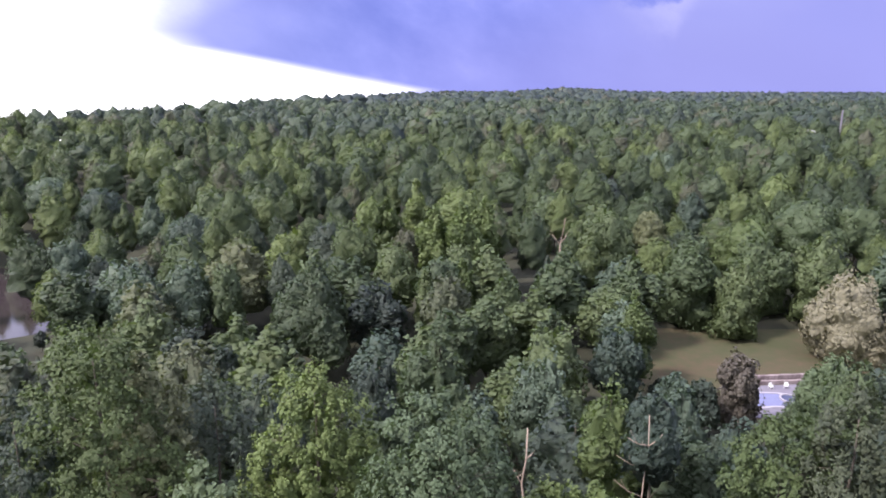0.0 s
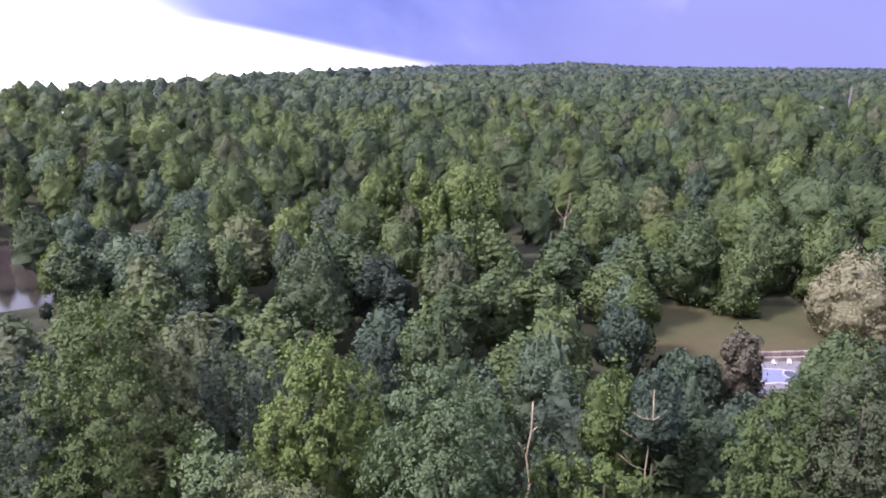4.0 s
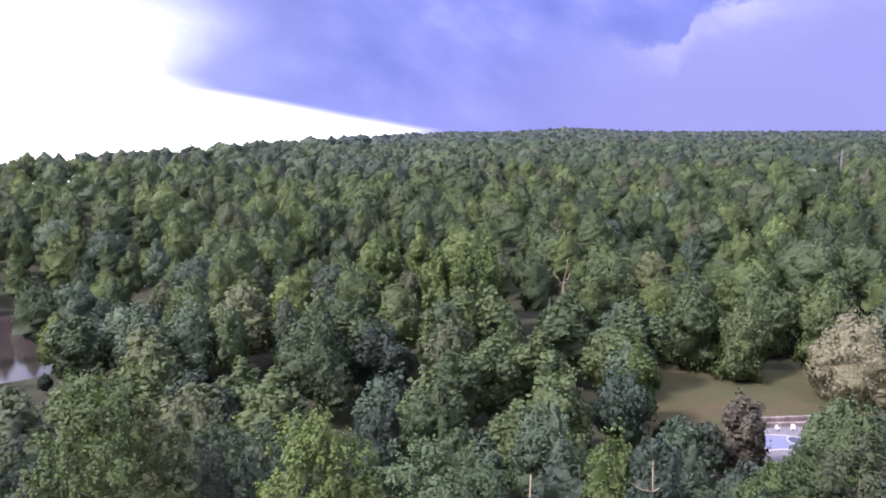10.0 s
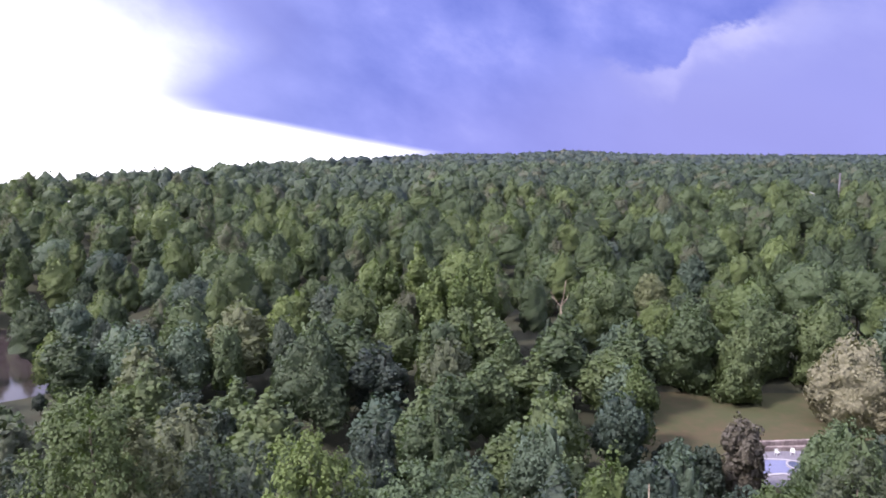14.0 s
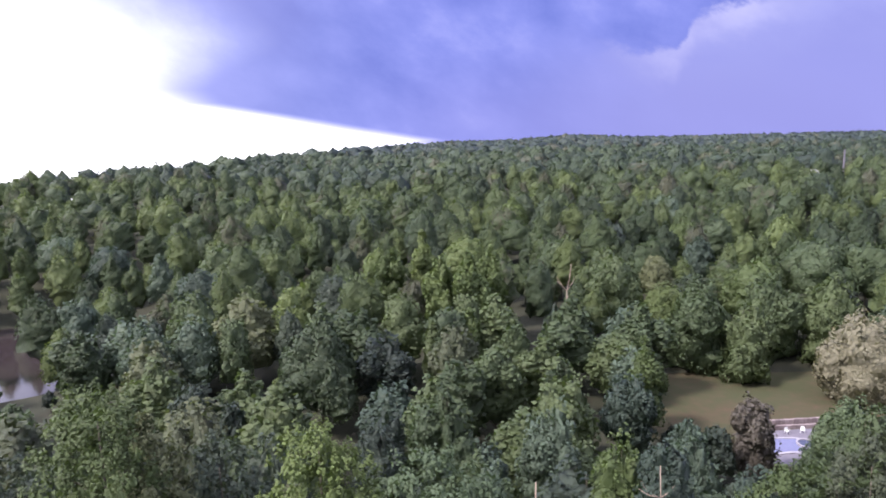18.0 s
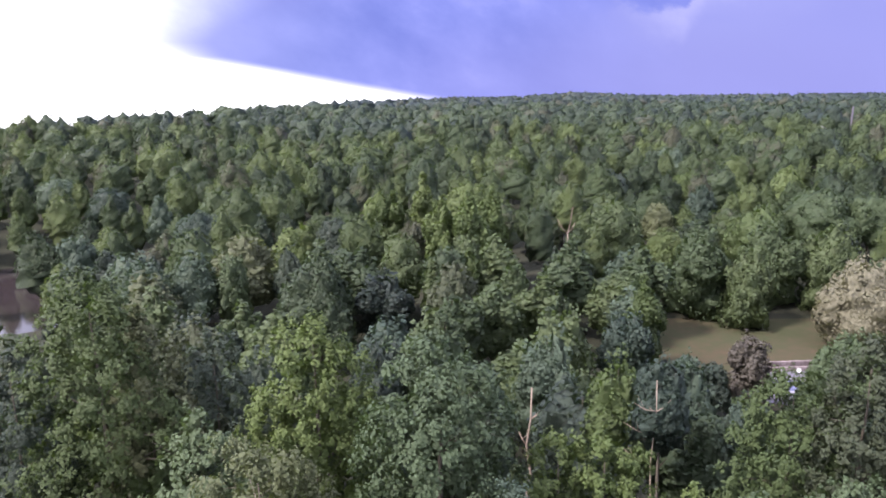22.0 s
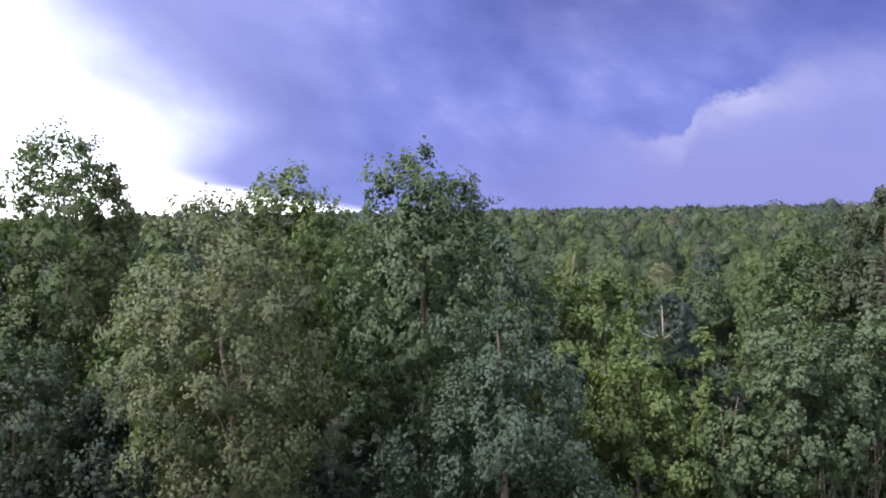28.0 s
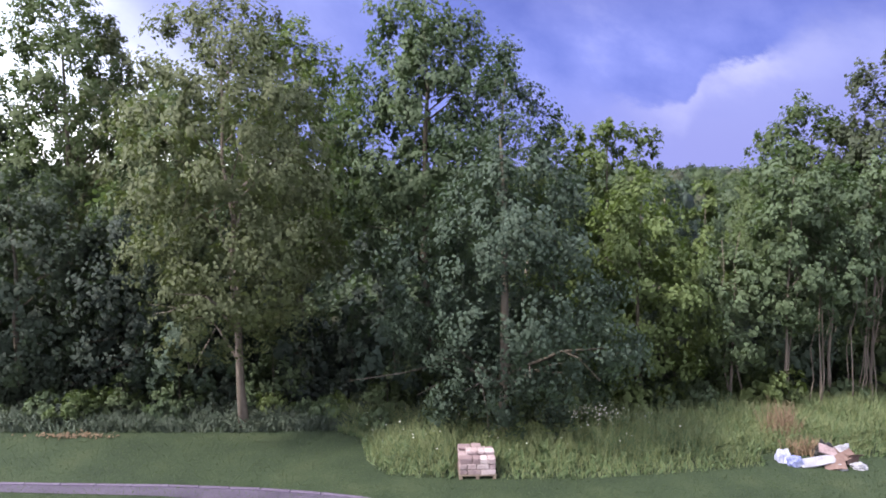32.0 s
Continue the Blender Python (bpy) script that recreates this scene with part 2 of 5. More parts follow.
FIELD = rough_material("field_grass", [(0.100, 0.062, 0.044), (0.072, 0.052, 0.032), (0.050, 0.050, 0.024), (0.040, 0.048, 0.019)], 0.055, 0.95, 0.4, fine=9.0)
ASPHALT = rough_material("asphalt", [(0.056, 0.045, 0.078), (0.090, 0.073, 0.118), (0.13, 0.108, 0.16)], 0.8, 0.9, 0.5, fine=30.0)
CONCRETE = rough_material("pale_concrete", [(0.125, 0.115, 0.16), (0.17, 0.157, 0.21), (0.215, 0.20, 0.26)], 0.7, 0.9, 0.3, fine=12.0)

CLEARING = (53.0, 106.0)


def ramped(v, knots):
    return float(np.interp(v, [k for k, _ in knots], [z for _, z in knots]))


RISE = [(24, 0), (31, -0.6), (45, -8), (60, -12), (80, -14.5), (100, -14), (125, -9.5), (216, -6.5), (330, 2), (600, 7), (900, 8.0), (1000, 9.8), (2500, 10.5), (9000, 3)]


CREST = [(-50, 310, 2.2), (-34, 330, 4.0), (-20, 430, 8.4), (-10, 700, 9.6), (0, 1000, 9.8), (60, 1000, 9.8)]


def ground_z(x, y):
    z = ramped(y, RISE)
    if y > 100:
        side = math.degrees(math.atan2(x, y))
        if side < 0:
            far, high = (ramped(side, [(c[0], c[n]) for c in CREST]) for n in (1, 2))
            r = math.hypot(x, y)
            foot = 115 + 65 * max(0, min(1, (-side - 14) / 14))
            u = max(0, (r - foot) / (far - foot))
            own = -14 + (high + 14) * (min(u, 1) ** 0.85) - 0.065 * max(0, r - far)
            z += (own - z) * min(1, -side / 9) * min(1, (y - 100) / 30)
    if y > 900:
        side = math.degrees(math.atan2(x, y))
        z += min(1, (y - 900) / 400) * (11 * math.exp(-((side + 5.5) / 2.6) ** 2) + 9 * math.exp(-((side - 10.5) / 3.2) ** 2))
    z += 4.0 * math.exp(-((x - 174) ** 2 + (y - 330) ** 2) / 260)
    if y > 26:
        z += 1.2 * min(1, (y - 26) / 30) * noise.noise((x * 0.02, y * 0.02, 1.3))
    d = math.hypot((x - CLEARING[0]) / 30, (y - CLEARING[1]) / 26)
    z += (-14 - z) * max(0, min(1, 2.9 - 1.9 * d))
    d = math.hypot((x + 102) / 46, (y - 134) / 40)
    z += (-14.4 - z) * max(0, min(1, 2.6 - 2.0 * d))
    d = math.hypot((x + 104) / 33, (y - 146) / 27)
    z += (-16.5 - z) * max(0, min(1, 3.2 - 2.4 * d))
    return z


def mesh_of(name, verts, faces, mat, smooth=False):
    me = bpy.data.meshes.new(name)
    me.from_pydata([tuple(v) for v in verts], [], faces)
    me.materials.append(mat)
    if smooth:
        me.polygons.foreach_set("use_smooth", [True] * len(me.polygons))
    me.update()
    return me


def sheet(name, xs, ys, lift, mat, label, category, top=ground_z):
    verts = [(x, y, top(x, y) + lift) for y in ys for x in xs]
    n = len(xs)
    faces = [(j * n + i, j * n + i + 1, (j + 1) * n + i + 1, (j + 1) * n + i) for j in range(len(ys) - 1) for i in range(n - 1)]
    return tagged(new(name, mesh_of(name, verts, faces, mat, True)), label, category, kind="structure")


def spread(near, far, n, power=2.2):
    return [near + (far - near) * (i / n) ** power for i in range(n + 1)]


side_xs = spread(0, 7000, 70, 2.6)
sheet("ground", [-x for x in side_xs[:0:-1]] + side_xs, [-900, -300, -120, -50, -20, 0, 8, 16, 20, 23, 25, 27] + spread(29, 9000, 110, 3.0), -0.02,
      FLOOR, "brown and green forest floor falling into a valley", "ground")
lawn_xs = [-60 + 2.5 * i for i in range(49)]
sheet("lawn", lawn_xs, [-40 + 2.3 * i for i in range(27)] + [21, 22, 23, 24, 25, 26], 0.0, LAWN, "short mown lawn in front of the wood's edge", "lawn")


# ---- leaves, trunks, trees ----
def quad_cloud(centre, normal, size, rng, slim=0.74, droop=0.35, ragged=False):
    """Leaves: kite-shaped quads at the given centres, facing roughly along the normals; ragged: tufts with uneven corners."""
    n = len(centre)
    normal = normal / np.linalg.norm(normal, axis=1, keepdims=True)
    r = rng.normal(size=(n, 3))
    r[:, 2] -= droop * 2
    along = r - normal * (r * normal).sum(1, keepdims=True)
    along /= np.linalg.norm(along, axis=1, keepdims=True) + 1e-9
    across = np.cross(normal, along)
    s = size * rng.uniform(0.65, 1.3, (n, 1))
    if ragged:
        k = rng.uniform(0.25, 0.68, (4, n, 1)) * s
        h = rng.uniform(-0.16, 0.16, (4, n, 1)) * s
        return np.stack([centre + (a * along * 0.8 + b * across * 0.7) * k[i] + normal * h[i] for i, (a, b) in enumerate(((-1, -1), (1, -1), (1, 1), (-1, 1)))], 1).reshape(-1, 3)
    base = centre - along * s * 0.5
    tip = centre + along * s * 0.55 - normal * s * 0.18
    a = centre + across * s * slim * 0.5 + normal * s * 0.06 - along * s * 0.06
    b = centre - across * s * slim * 0.5 + normal * s * 0.06 - along * s * 0.06
    return np.stack([base, b, tip, a], 1).reshape(-1, 3)


def quads_mesh(name, verts, mat, extra=None, normals=None):
    """A mesh of quads from rows of four corners; extra: more corners and faces of a core."""
    n = len(verts) // 4
    faces = np.arange(4 * n, dtype=np.int32)
    loops, starts = faces, np.arange(0, 4 * n, 4, dtype=np.int32)
    if extra is not None:
        ev, ef = extra[:2]
        loops = np.concatenate([faces, (np.array(ef, np.int32) + 4 * n).ravel()])
        starts = np.arange(0, len(loops), 4, dtype=np.int32)
        verts = np.concatenate([verts, ev])
    me = bpy.data.meshes.new(name)
    me.vertices.add(len(verts))
    me.vertices.foreach_set("co", np.ascontiguousarray(verts, np.float32).ravel())
    me.loops.add(len(loops))
    me.loops.foreach_set("vertex_index", loops)
    me.polygons.add(len(starts))
    me.polygons.foreach_set("loop_start", starts)
    me.materials.append(mat)
    me.polygons.foreach_set("use_smooth", np.ones(len(starts), bool))
    me.update(calc_edges=True)
    if normals is not None:
        if extra is not None:
            normals = np.concatenate([normals, extra[2]])
        me.normals_split_custom_set_from_vertices(normals.astype(np.float32))
    return me


def outline(kind, u):
    """The crown's breadth, 0 to 1, at the height u from its foot to its top."""
    u = np.asarray(u, float)
    if kind == "cone":
        return np.clip((1 - u ** 1.2) ** 0.85 * (0.5 + 0.5 * np.minimum(1, u / 0.2)) * 1.08, 0.06, 1)
    if kind == "column":
        return np.clip(np.sin(np.pi * (0.20 + 0.72 * u)) ** 0.45, 0.1, 1)
    if kind == "dome":
        return np.clip(np.sqrt(np.maximum(0, 1 - u ** 3.0)) * (0.55 + 0.45 * np.minimum(1, u / 0.3)), 0.12, 1)
    return np.clip(np.sin(np.pi * (0.16 + 0.78 * u)) ** 0.6, 0.12, 1)


def clump_centres(rng, kind, count, foot, top, radius, clump, inner=0.45):
    """Centres of leaf clumps, spread evenly through the outer part of the crown."""
    tries = 7
    u = rng.uniform(0, 1, count * tries * 3)
    u = u[rng.uniform(0, 1, len(u)) < 0.25 + 0.75 * outline(kind, u)][:count * tries]
    m = len(u)
    ang = rng.uniform(0, 2 * np.pi, m)
    p1, p2 = rng.uniform(0, 6.28, 2)
    lobe = 1 + 0.15 * np.sin(2 * ang + p1) + 0.12 * np.sin(3 * ang + p2 + 4 * u) + rng.normal(0, 0.06, m)
    out = outline(kind, u) * lobe * rng.uniform(inner ** 2, 1, m) ** 0.5
    reach = np.maximum(0.1, radius - clump * 0.45)
    p = np.stack([out * reach * np.cos(ang), out * reach * np.sin(ang), foot + (top - foot - clump * 0.6) * u], 1)
    got = [np.array([0.0, 0.0, top - clump * 0.75])]
    k = 0
    while len(got) < count and k + tries <= m:
        c = p[k:k + tries]
        d = np.linalg.norm(c[:, None] - np.array(got)[None], axis=2).min(1)
        got.append(c[int(d.argmax())])
        k += tries
    got = np.array(got)
    return got, (got[:, 2] - foot) / max(0.1, top - foot)


def crown_leaves(rng, centres, clump, per, leaf, flat=0.82, droop=0.35):
    """Leaves in small flattened sprays that stand round every clump's centre."""
    sprays = max(5, per // 26)
    each = max(4, int(0.86 * per) // sprays)
    c = np.repeat(centres, sprays, 0)
    n = len(c)
    low, high = centres[:, 2].min(), centres[:, 2].max()
    wide = np.abs(centres[:, :2]).max() + 0.3
    out = (c - np.array([0, 0, low + 0.35 * (high - low)])) / np.array([wide, wide, 0.62 * (high - low) + 0.3])
    out /= np.linalg.norm(out, axis=1, keepdims=True) + 1e-6
    d = rng.normal(size=(n, 3)) + 0.55 * out
    d[:, 2] += 0.35
    d /= np.linalg.norm(d, axis=1, keepdims=True)
    cr = np.repeat(clump * rng.uniform(0.7, 1.25, (len(centres), 1)), sprays, 0)
    hub = c + d * cr * rng.uniform(0.2, 1.1, (n, 1)) * np.array([1, 1, flat])
    size = clump * rng.uniform(0.22, 0.5, (n, 1))
    hub, d, out, size = (np.repeat(x, each, 0) for x in (hub, d, out, size))
    n = len(hub)
    e = rng.normal(size=(n, 3))
    e *= (rng.uniform(0, 1, (n, 1)) ** 0.4) / (np.linalg.norm(e, axis=1, keepdims=True) + 1e-6)
    pos = hub + e * size * np.array([0.9, 0.9, 1.05]) - np.array([0, 0, 0.5]) * size * (e[:, :2] ** 2).sum(1, keepdims=True)
    nor = 0.5 * e + 0.55 * d + 0.5 * out + np.array([0, 0, 0.2]) + 0.45 * rng.normal(size=(n, 3))
    soft = 0.38 * e + 0.45 * d + 0.65 * out + np.array([0, 0, 0.15]) + 0.14 * rng.normal(size=(n, 3))
    soft /= np.linalg.norm(soft, axis=1, keepdims=True)
    return quad_cloud(pos, nor, leaf, rng, droop=droop), np.repeat(soft, 4, 0)


PROFILE = {"cone": (1.8, 0.72), "broad": (2.3, 0.58), "dome": (2.8, 0.5), "column": (3.0, 0.5)}


def head_point(kind, waves, u, a):
    """A point on a lobed crown of height 1 and breadth 1, at the height u and the angle a."""
    p, q = PROFILE[kind]
    r = np.maximum(0.0, 1 - u ** p) ** q * np.minimum(1, (u + 0.10) / 0.28) ** 0.6
    for m, k, ph, amp in waves:
        r = r * (1 + amp * np.sin(m * a + k * u + ph))
    return np.stack([r * np.cos(a), r * np.sin(a), u + 0.02 * np.sin(5 * a + 9 * u)], -1)


def leafy_head(rng, kind, centre, low, high, radius, tufts, leaf, sides=10, rings=7, bare=0.0):
    """One head of a crown: a body of swelling lumps, clothed in small tufts of leaves."""
    waves = [(int(rng.integers(2, 4)), rng.uniform(-3, 3), rng.uniform(0, 6.28), 0.10), (int(rng.integers(4, 7)), rng.uniform(-8, 8), rng.uniform(0, 6.28), 0.07)]
    size = np.array([radius, radius, high - low])
    foot = np.array([centre[0], centre[1], low])
    heart = foot + np.array([0, 0, 0.42 * (high - low)])
    count = 54 if tufts > 150 else 26
    p, q = PROFILE[kind]
    pu = rng.uniform(0.02, 0.97, count * 4)
    pu = pu[rng.uniform(0, 1, len(pu)) < 0.25 + 0.75 * np.maximum(0, 1 - pu ** p) ** q][:count]
    pa = np.arange(len(pu)) * 2.39996 + rng.uniform(-0.5, 0.5, len(pu))
    hubs = head_point(kind, waves, pu, pa) * size + foot
    reach = (0.30 if count > 30 else 0.42) * radius * rng.uniform(0.65, 1.25, len(hubs))

    def at(u, a):
        e = head_point(kind, waves, u, a) * size + foot
        near = np.sqrt(np.maximum(0, 1 - (((e[:, None] - hubs[None]) / reach[None, :, None]) ** 2).sum(2)))
        return heart + (e - heart) * (0.80 + 0.25 * near.max(1))[:, None], near.argmax(1)

    def facing(u, a):
        e = 0.04
        n = np.cross(at(u, a + e)[0] - at(u, a - e)[0], at(np.minimum(u + e, 0.995), a)[0] - at(np.maximum(u - e, 0), a)[0])
        return n / (np.linalg.norm(n, axis=-1, keepdims=True) + 1e-9)
    u, a = np.meshgrid(np.linspace(0, 0.985, rings + 1), np.arange(sides) * 6.28319 / sides, indexing="ij")
    u, a = u.ravel(), a.ravel() + 2.2 * u.ravel()
    body = heart + (at(u, a)[0] - heart) * rng.uniform(0.86, 0.97, (len(u), 1))
    normal = facing(u, a) + 0.2 * rng.normal(size=(len(u), 3))
    k = np.arange(rings)[:, None] * sides
    i = np.arange(sides)[None]
    j = (i + 1) % sides
    faces = np.stack([k + i, k + j, k + sides + j, k + sides + i], -1).reshape(-1, 4)
    v = rng.uniform(bare, 1, tufts * 4)
    v = v[rng.uniform(0, 1, len(v)) < 0.3 + 0.7 * np.maximum(0, 1 - v ** p) ** q][:tufts]
    b = rng.uniform(0, 6.28319, len(v))
    spot, own = at(v, b)
    way = spot - heart
    way /= np.linalg.norm(way, axis=1, keepdims=True) + 1e-9
    lump = spot - (hubs[own] - 0.55 * reach[own, None] * way)
    lump /= np.linalg.norm(lump, axis=1, keepdims=True) + 1e-9
    soft = 0.75 * lump + 0.5 * way + np.array([0, 0, 0.08]) + 0.24 * rng.normal(size=spot.shape)
    soft /= np.linalg.norm(soft, axis=1, keepdims=True)
    spot = spot + soft * leaf * rng.uniform(-0.2, 0.5, (len(v), 1))
    return quad_cloud(spot, soft + 0.6 * rng.normal(size=spot.shape), leaf, rng, ragged=True), np.repeat(soft, 4, 0), body, faces, normal


def many_heads(rng, kind, base, top, radius, heads, tufts, leaf, sides=8, rings=6, bare=0.12):
    """A crown of one full head and lower side heads that swell out of it."""
    quads, softs, bodies, faces, normals, k = [], [], [], [], [], 0
    spin = rng.uniform(0, 6.28)
    for n in range(heads):
        if n == 0:
            c, hi, lo, r = (0, 0), top, base, radius * (0.86 if heads > 1 else 1.0)
        else:
            a = spin + n * 2.4 + rng.uniform(-0.4, 0.4)
            out = radius * rng.uniform(0.42, 0.58)
            c, r = (out * math.cos(a), out * math.sin(a)), radius * rng.uniform(0.42, 0.56)
            hi = base + (top - base) * (0.5 + 0.38 * ((n * 0.618) % 1.0) + rng.uniform(-0.04, 0.04))
            lo = max(base * 0.6, hi - 2.6 * r)
        part_of = tufts if heads == 1 else int(tufts * (0.5 if n == 0 else 0.5 / (heads - 1)))
        got = leafy_head(rng, kind if n == 0 or kind != "cone" else "broad", c, lo, hi, r, part_of, leaf, sides, rings if n == 0 else rings - 1, bare * (n == 0))
        for box, x in zip((quads, softs, bodies, faces, normals), (got[0], got[1], got[2], got[3] + k, got[4])):
            box.append(x)
        k += len(got[2])
    quads, softs, bodies, faces, normals = (np.concatenate(x) for x in (quads, softs, bodies, faces, normals))
    return quads, softs, (bodies, faces, normals)


def tube(points, radii, sides=7):
    """Corners and faces of a tapered, bent tube."""
    verts, faces = [], []
    pts = [Vector(p) for p in points]
    for i, p in enumerate(pts):
        way = (pts[min(i + 1, len(pts) - 1)] - pts[max(i - 1, 0)]).normalized()
        e = way.orthogonal().normalized()
        f = way.cross(e)
        for k in range(sides):
            a = 6.2832 * k / sides
            verts.append(p + (e * math.cos(a) + f * math.sin(a)) * radii[i])
    for i in range(len(pts) - 1):
        for k in range(sides):
            faces.append((i * sides + k, i * sides + (k + 1) % sides, (i + 1) * sides + (k + 1) % sides, (i + 1) * sides + k))
    faces.append(tuple(range(sides - 1, -1, -1)))
    faces.append(tuple(range((len(pts) - 1) * sides, len(pts) * sides)))
    return verts, faces


def join(pieces):
    verts, faces = [], []
    for v, f in pieces:
        k = len(verts)
        verts += list(v)
        faces += [tuple(i + k for i in q) for q in f]
    return verts, faces


def part(name, me, parent, label=""):
    ob = new(name, me)
    ob.parent = parent
    return tagged(ob, label)


def bent(rng, a, b, n, wobble):
    a, b = np.array(a, float), np.array(b, float)
    pts = [a + (b - a) * i / n for i in range(n + 1)]
    for i in range(1, n):
        pts[i] = pts[i] + rng.normal(0, wobble, 3)
    return [tuple(p) for p in pts]


def tree(name, label, seed, leaves, height, radius, kind="broad", foot=0.25, trunk_r=0.2, clumps=70, per=240, clump=0.85, leaf=0.2,
         limbs=8, bark=None, lean=(0, 0), own_limbs=True, category="tree", droop=0.6, inner=0.4, ragged=False, lumps=0.95):
    """A tree: trunk, limbs and a crown of leaf clumps. Its foot is at its origin."""
    rng = np.random.default_rng(seed)
    bark = bark or BARK
    ob = tagged(new(name), label, category)
    base, top = height * foot, height
    centres, u = clump_centres(rng, kind, min(clumps, 24) if ragged else clumps, base, top, radius, clump, inner)
    centres[:, 0] += lean[0] * centres[:, 2] / height
    centres[:, 1] += lean[1] * centres[:, 2] / height
    n = 7
    stem = [(lean[0] * i / n + rng.normal(0, 0.05 * radius * 0.3) * (i > 0), lean[1] * i / n + rng.normal(0, 0.05 * radius * 0.3) * (i > 0), -0.5 + (0.9 * height + 0.5) * i / n) for i in range(n + 1)]
    rad = [trunk_r * (1.35 if i == 0 else 1 - 0.88 * i / n) for i in range(n + 1)]
    pieces = [tube(stem, rad, 8 if own_limbs else 5)]
    order = rng.permutation(len(centres))[:limbs]
    arms = []
    for k in order:
        c = centres[k]
        h = max(0.12 * height, min(c[2] - 0.25 * np.hypot(c[0], c[1]) - 0.04 * height, 0.85 * height))
        i = (h + 0.5) / (0.9 * height + 0.5) * n
        j = int(min(n - 1, i))
        s = np.array(stem[j]) + (np.array(stem[j + 1]) - np.array(stem[j])) * (i - j)
        r0 = trunk_r * max(0.12, (1 - 0.88 * i / n)) * 0.55
        mid = s + (c - s) * 0.55 + np.array([0, 0, 0.08 * height * 0.3])
        pts = [tuple(s)] + bent(rng, s + (mid - s) * 0.5, mid, 1, 0)[:2] + [tuple(c)]
        arm = [tube(pts, [r0, r0 * 0.75, r0 * 0.55, r0 * 0.18], 5)]
        if own_limbs:
            for _ in range(2):
                e = c + rng.normal(0, clump * 0.9, 3)
                arm.append(tube([tuple(mid), tuple((mid + e) / 2 + rng.normal(0, 0.12, 3)), tuple(e)], [r0 * 0.4, r0 * 0.25, r0 * 0.1], 4))
        arms.append(arm)
    if not own_limbs:
        pieces += [join(a) for a in arms]
    part("trunk", mesh_of("trunk", *join(pieces), bark, True), ob)
    if own_limbs:
        for a in arms:
            limb = part("limb", mesh_of("limb", *a[0], bark, True), ob)
            for twig in a[1:]:
                part("twig", mesh_of("twig", *twig, bark, True), limb)
    extra = None
    if ragged:
        quads, soft, extra = many_heads(rng, kind, base, top, radius, ragged, clumps * per, leaf, 16, 11)
    else:
        quads, soft = crown_leaves(rng, centres, clump, per, leaf, lumps, droop)
    part("crown", quads_mesh("crown", quads, LEAF[leaves], extra, soft), ob)
    return ob


def stand(ob, x, y, turn=0.0, scale=1.0, tall=1.0):
    ob.matrix_basis = Matrix.Translation((x, y, ground_z(x, y))) @ Matrix.Rotation(turn, 4, "Z") @ Matrix.Diagonal((scale, scale, scale * tall, 1))
    return ob


def top_at(x, y, z):
    """The height of a tree whose foot stands at x, y and whose top is at z."""
    return z - ground_z(x, y)


EDGE = "trees at the wood's edge"
taken = []


def edge_tree(name, label, seed, leaves, x, y, ztop, radius, **more):
    taken.append((x, y, radius))
    return tagged(stand(tree(name, label, seed, leaves, top_at(x, y, ztop), radius, **more), x, y), group=EDGE)


edge_tree("oak_tree", "tall oak with olive leaves, pinkish limbs and pale lower trunk", 11, "khaki", -6.0, 23.6, 15.0, 3.9, kind="broad", foot=0.24,
          trunk_r=0.17, clumps=112, per=430, clump=0.92, leaf=0.14, limbs=20, bark=PALE_BARK, lean=(-0.3, -0.8), inner=0.45)
edge_tree("dark_tree", "tall olive-green tree with an open, gappy top", 12, "lime", -17.5, 33.3, 18.8, 4.1, kind="broad", foot=0.2, trunk_r=0.28, clumps=130, per=300,
          clump=1.05, leaf=0.19, limbs=10, inner=0.35)
edge_tree("lime_tree", "tall lime-green broadleaf tree with a rounded top", 13, "gold", -6.2, 33.1, 16.9, 3.4, kind="dome", foot=0.34, trunk_r=0.26, clumps=120,
          per=250, clump=1.0, leaf=0.2, limbs=8)
edge_tree("grey_poplar", "tall grey-green tree with several upright leafy heads", 14, "teal", 0.3, 28.8, 16.85, 3.4, kind="broad", foot=0.32, trunk_r=0.28,
          clumps=130, per=270, clump=1.0, leaf=0.19, limbs=8)
edge_tree("silver_maple", "broad silvery grey-green tree leafy down to the ground", 15, "grey", 3.2, 22.9, 13.5, 4.3, kind="cone", foot=0.08, trunk_r=0.2,
          clumps=80, per=560, clump=0.95, leaf=0.14, limbs=10)
edge_tree("yellow_green_tree", "yellow-green rounded tree behind the edge", 16, "gold", 8.2, 30, 11.6, 2.8, kind="broad", foot=0.2, trunk_r=0.16, clumps=62, per=230,
          clump=0.8, leaf=0.19, limbs=5)
edge_tree("yellow_green_tree", "yellow-green rounded tree behind the edge", 17, "gold", 6.0, 30.3, 11.5, 2.5, kind="broad", foot=0.2, trunk_r=0.16, clumps=54, per=230,
          clump=0.8, leaf=0.19, limbs=5)
edge_tree("lime_sapling", "yellowish green young tree at the wood's edge", 18, "gold", 8.6, 26.0, 9.0, 2.4, kind="dome", foot=0.1, trunk_r=0.13, clumps=42, per=360,
          clump=0.85, leaf=0.17, limbs=7)
edge_tree("lime_sapling", "bright lime-green young tree with a pointed top", 19, "gold", 12.5, 30.0, 9.0, 1.8, kind="cone", foot=0.1, trunk_r=0.12, clumps=30, per=280,
          clump=0.8, leaf=0.2, limbs=5)
edge_tree("olive_tree", "tall dark olive tree with a ragged pointed top", 25, "olive", 22.2, 33.0, 15.3, 3.3, kind="broad", foot=0.12, trunk_r=0.22, clumps=95, per=260, clump=0.95,
          leaf=0.2, limbs=8)
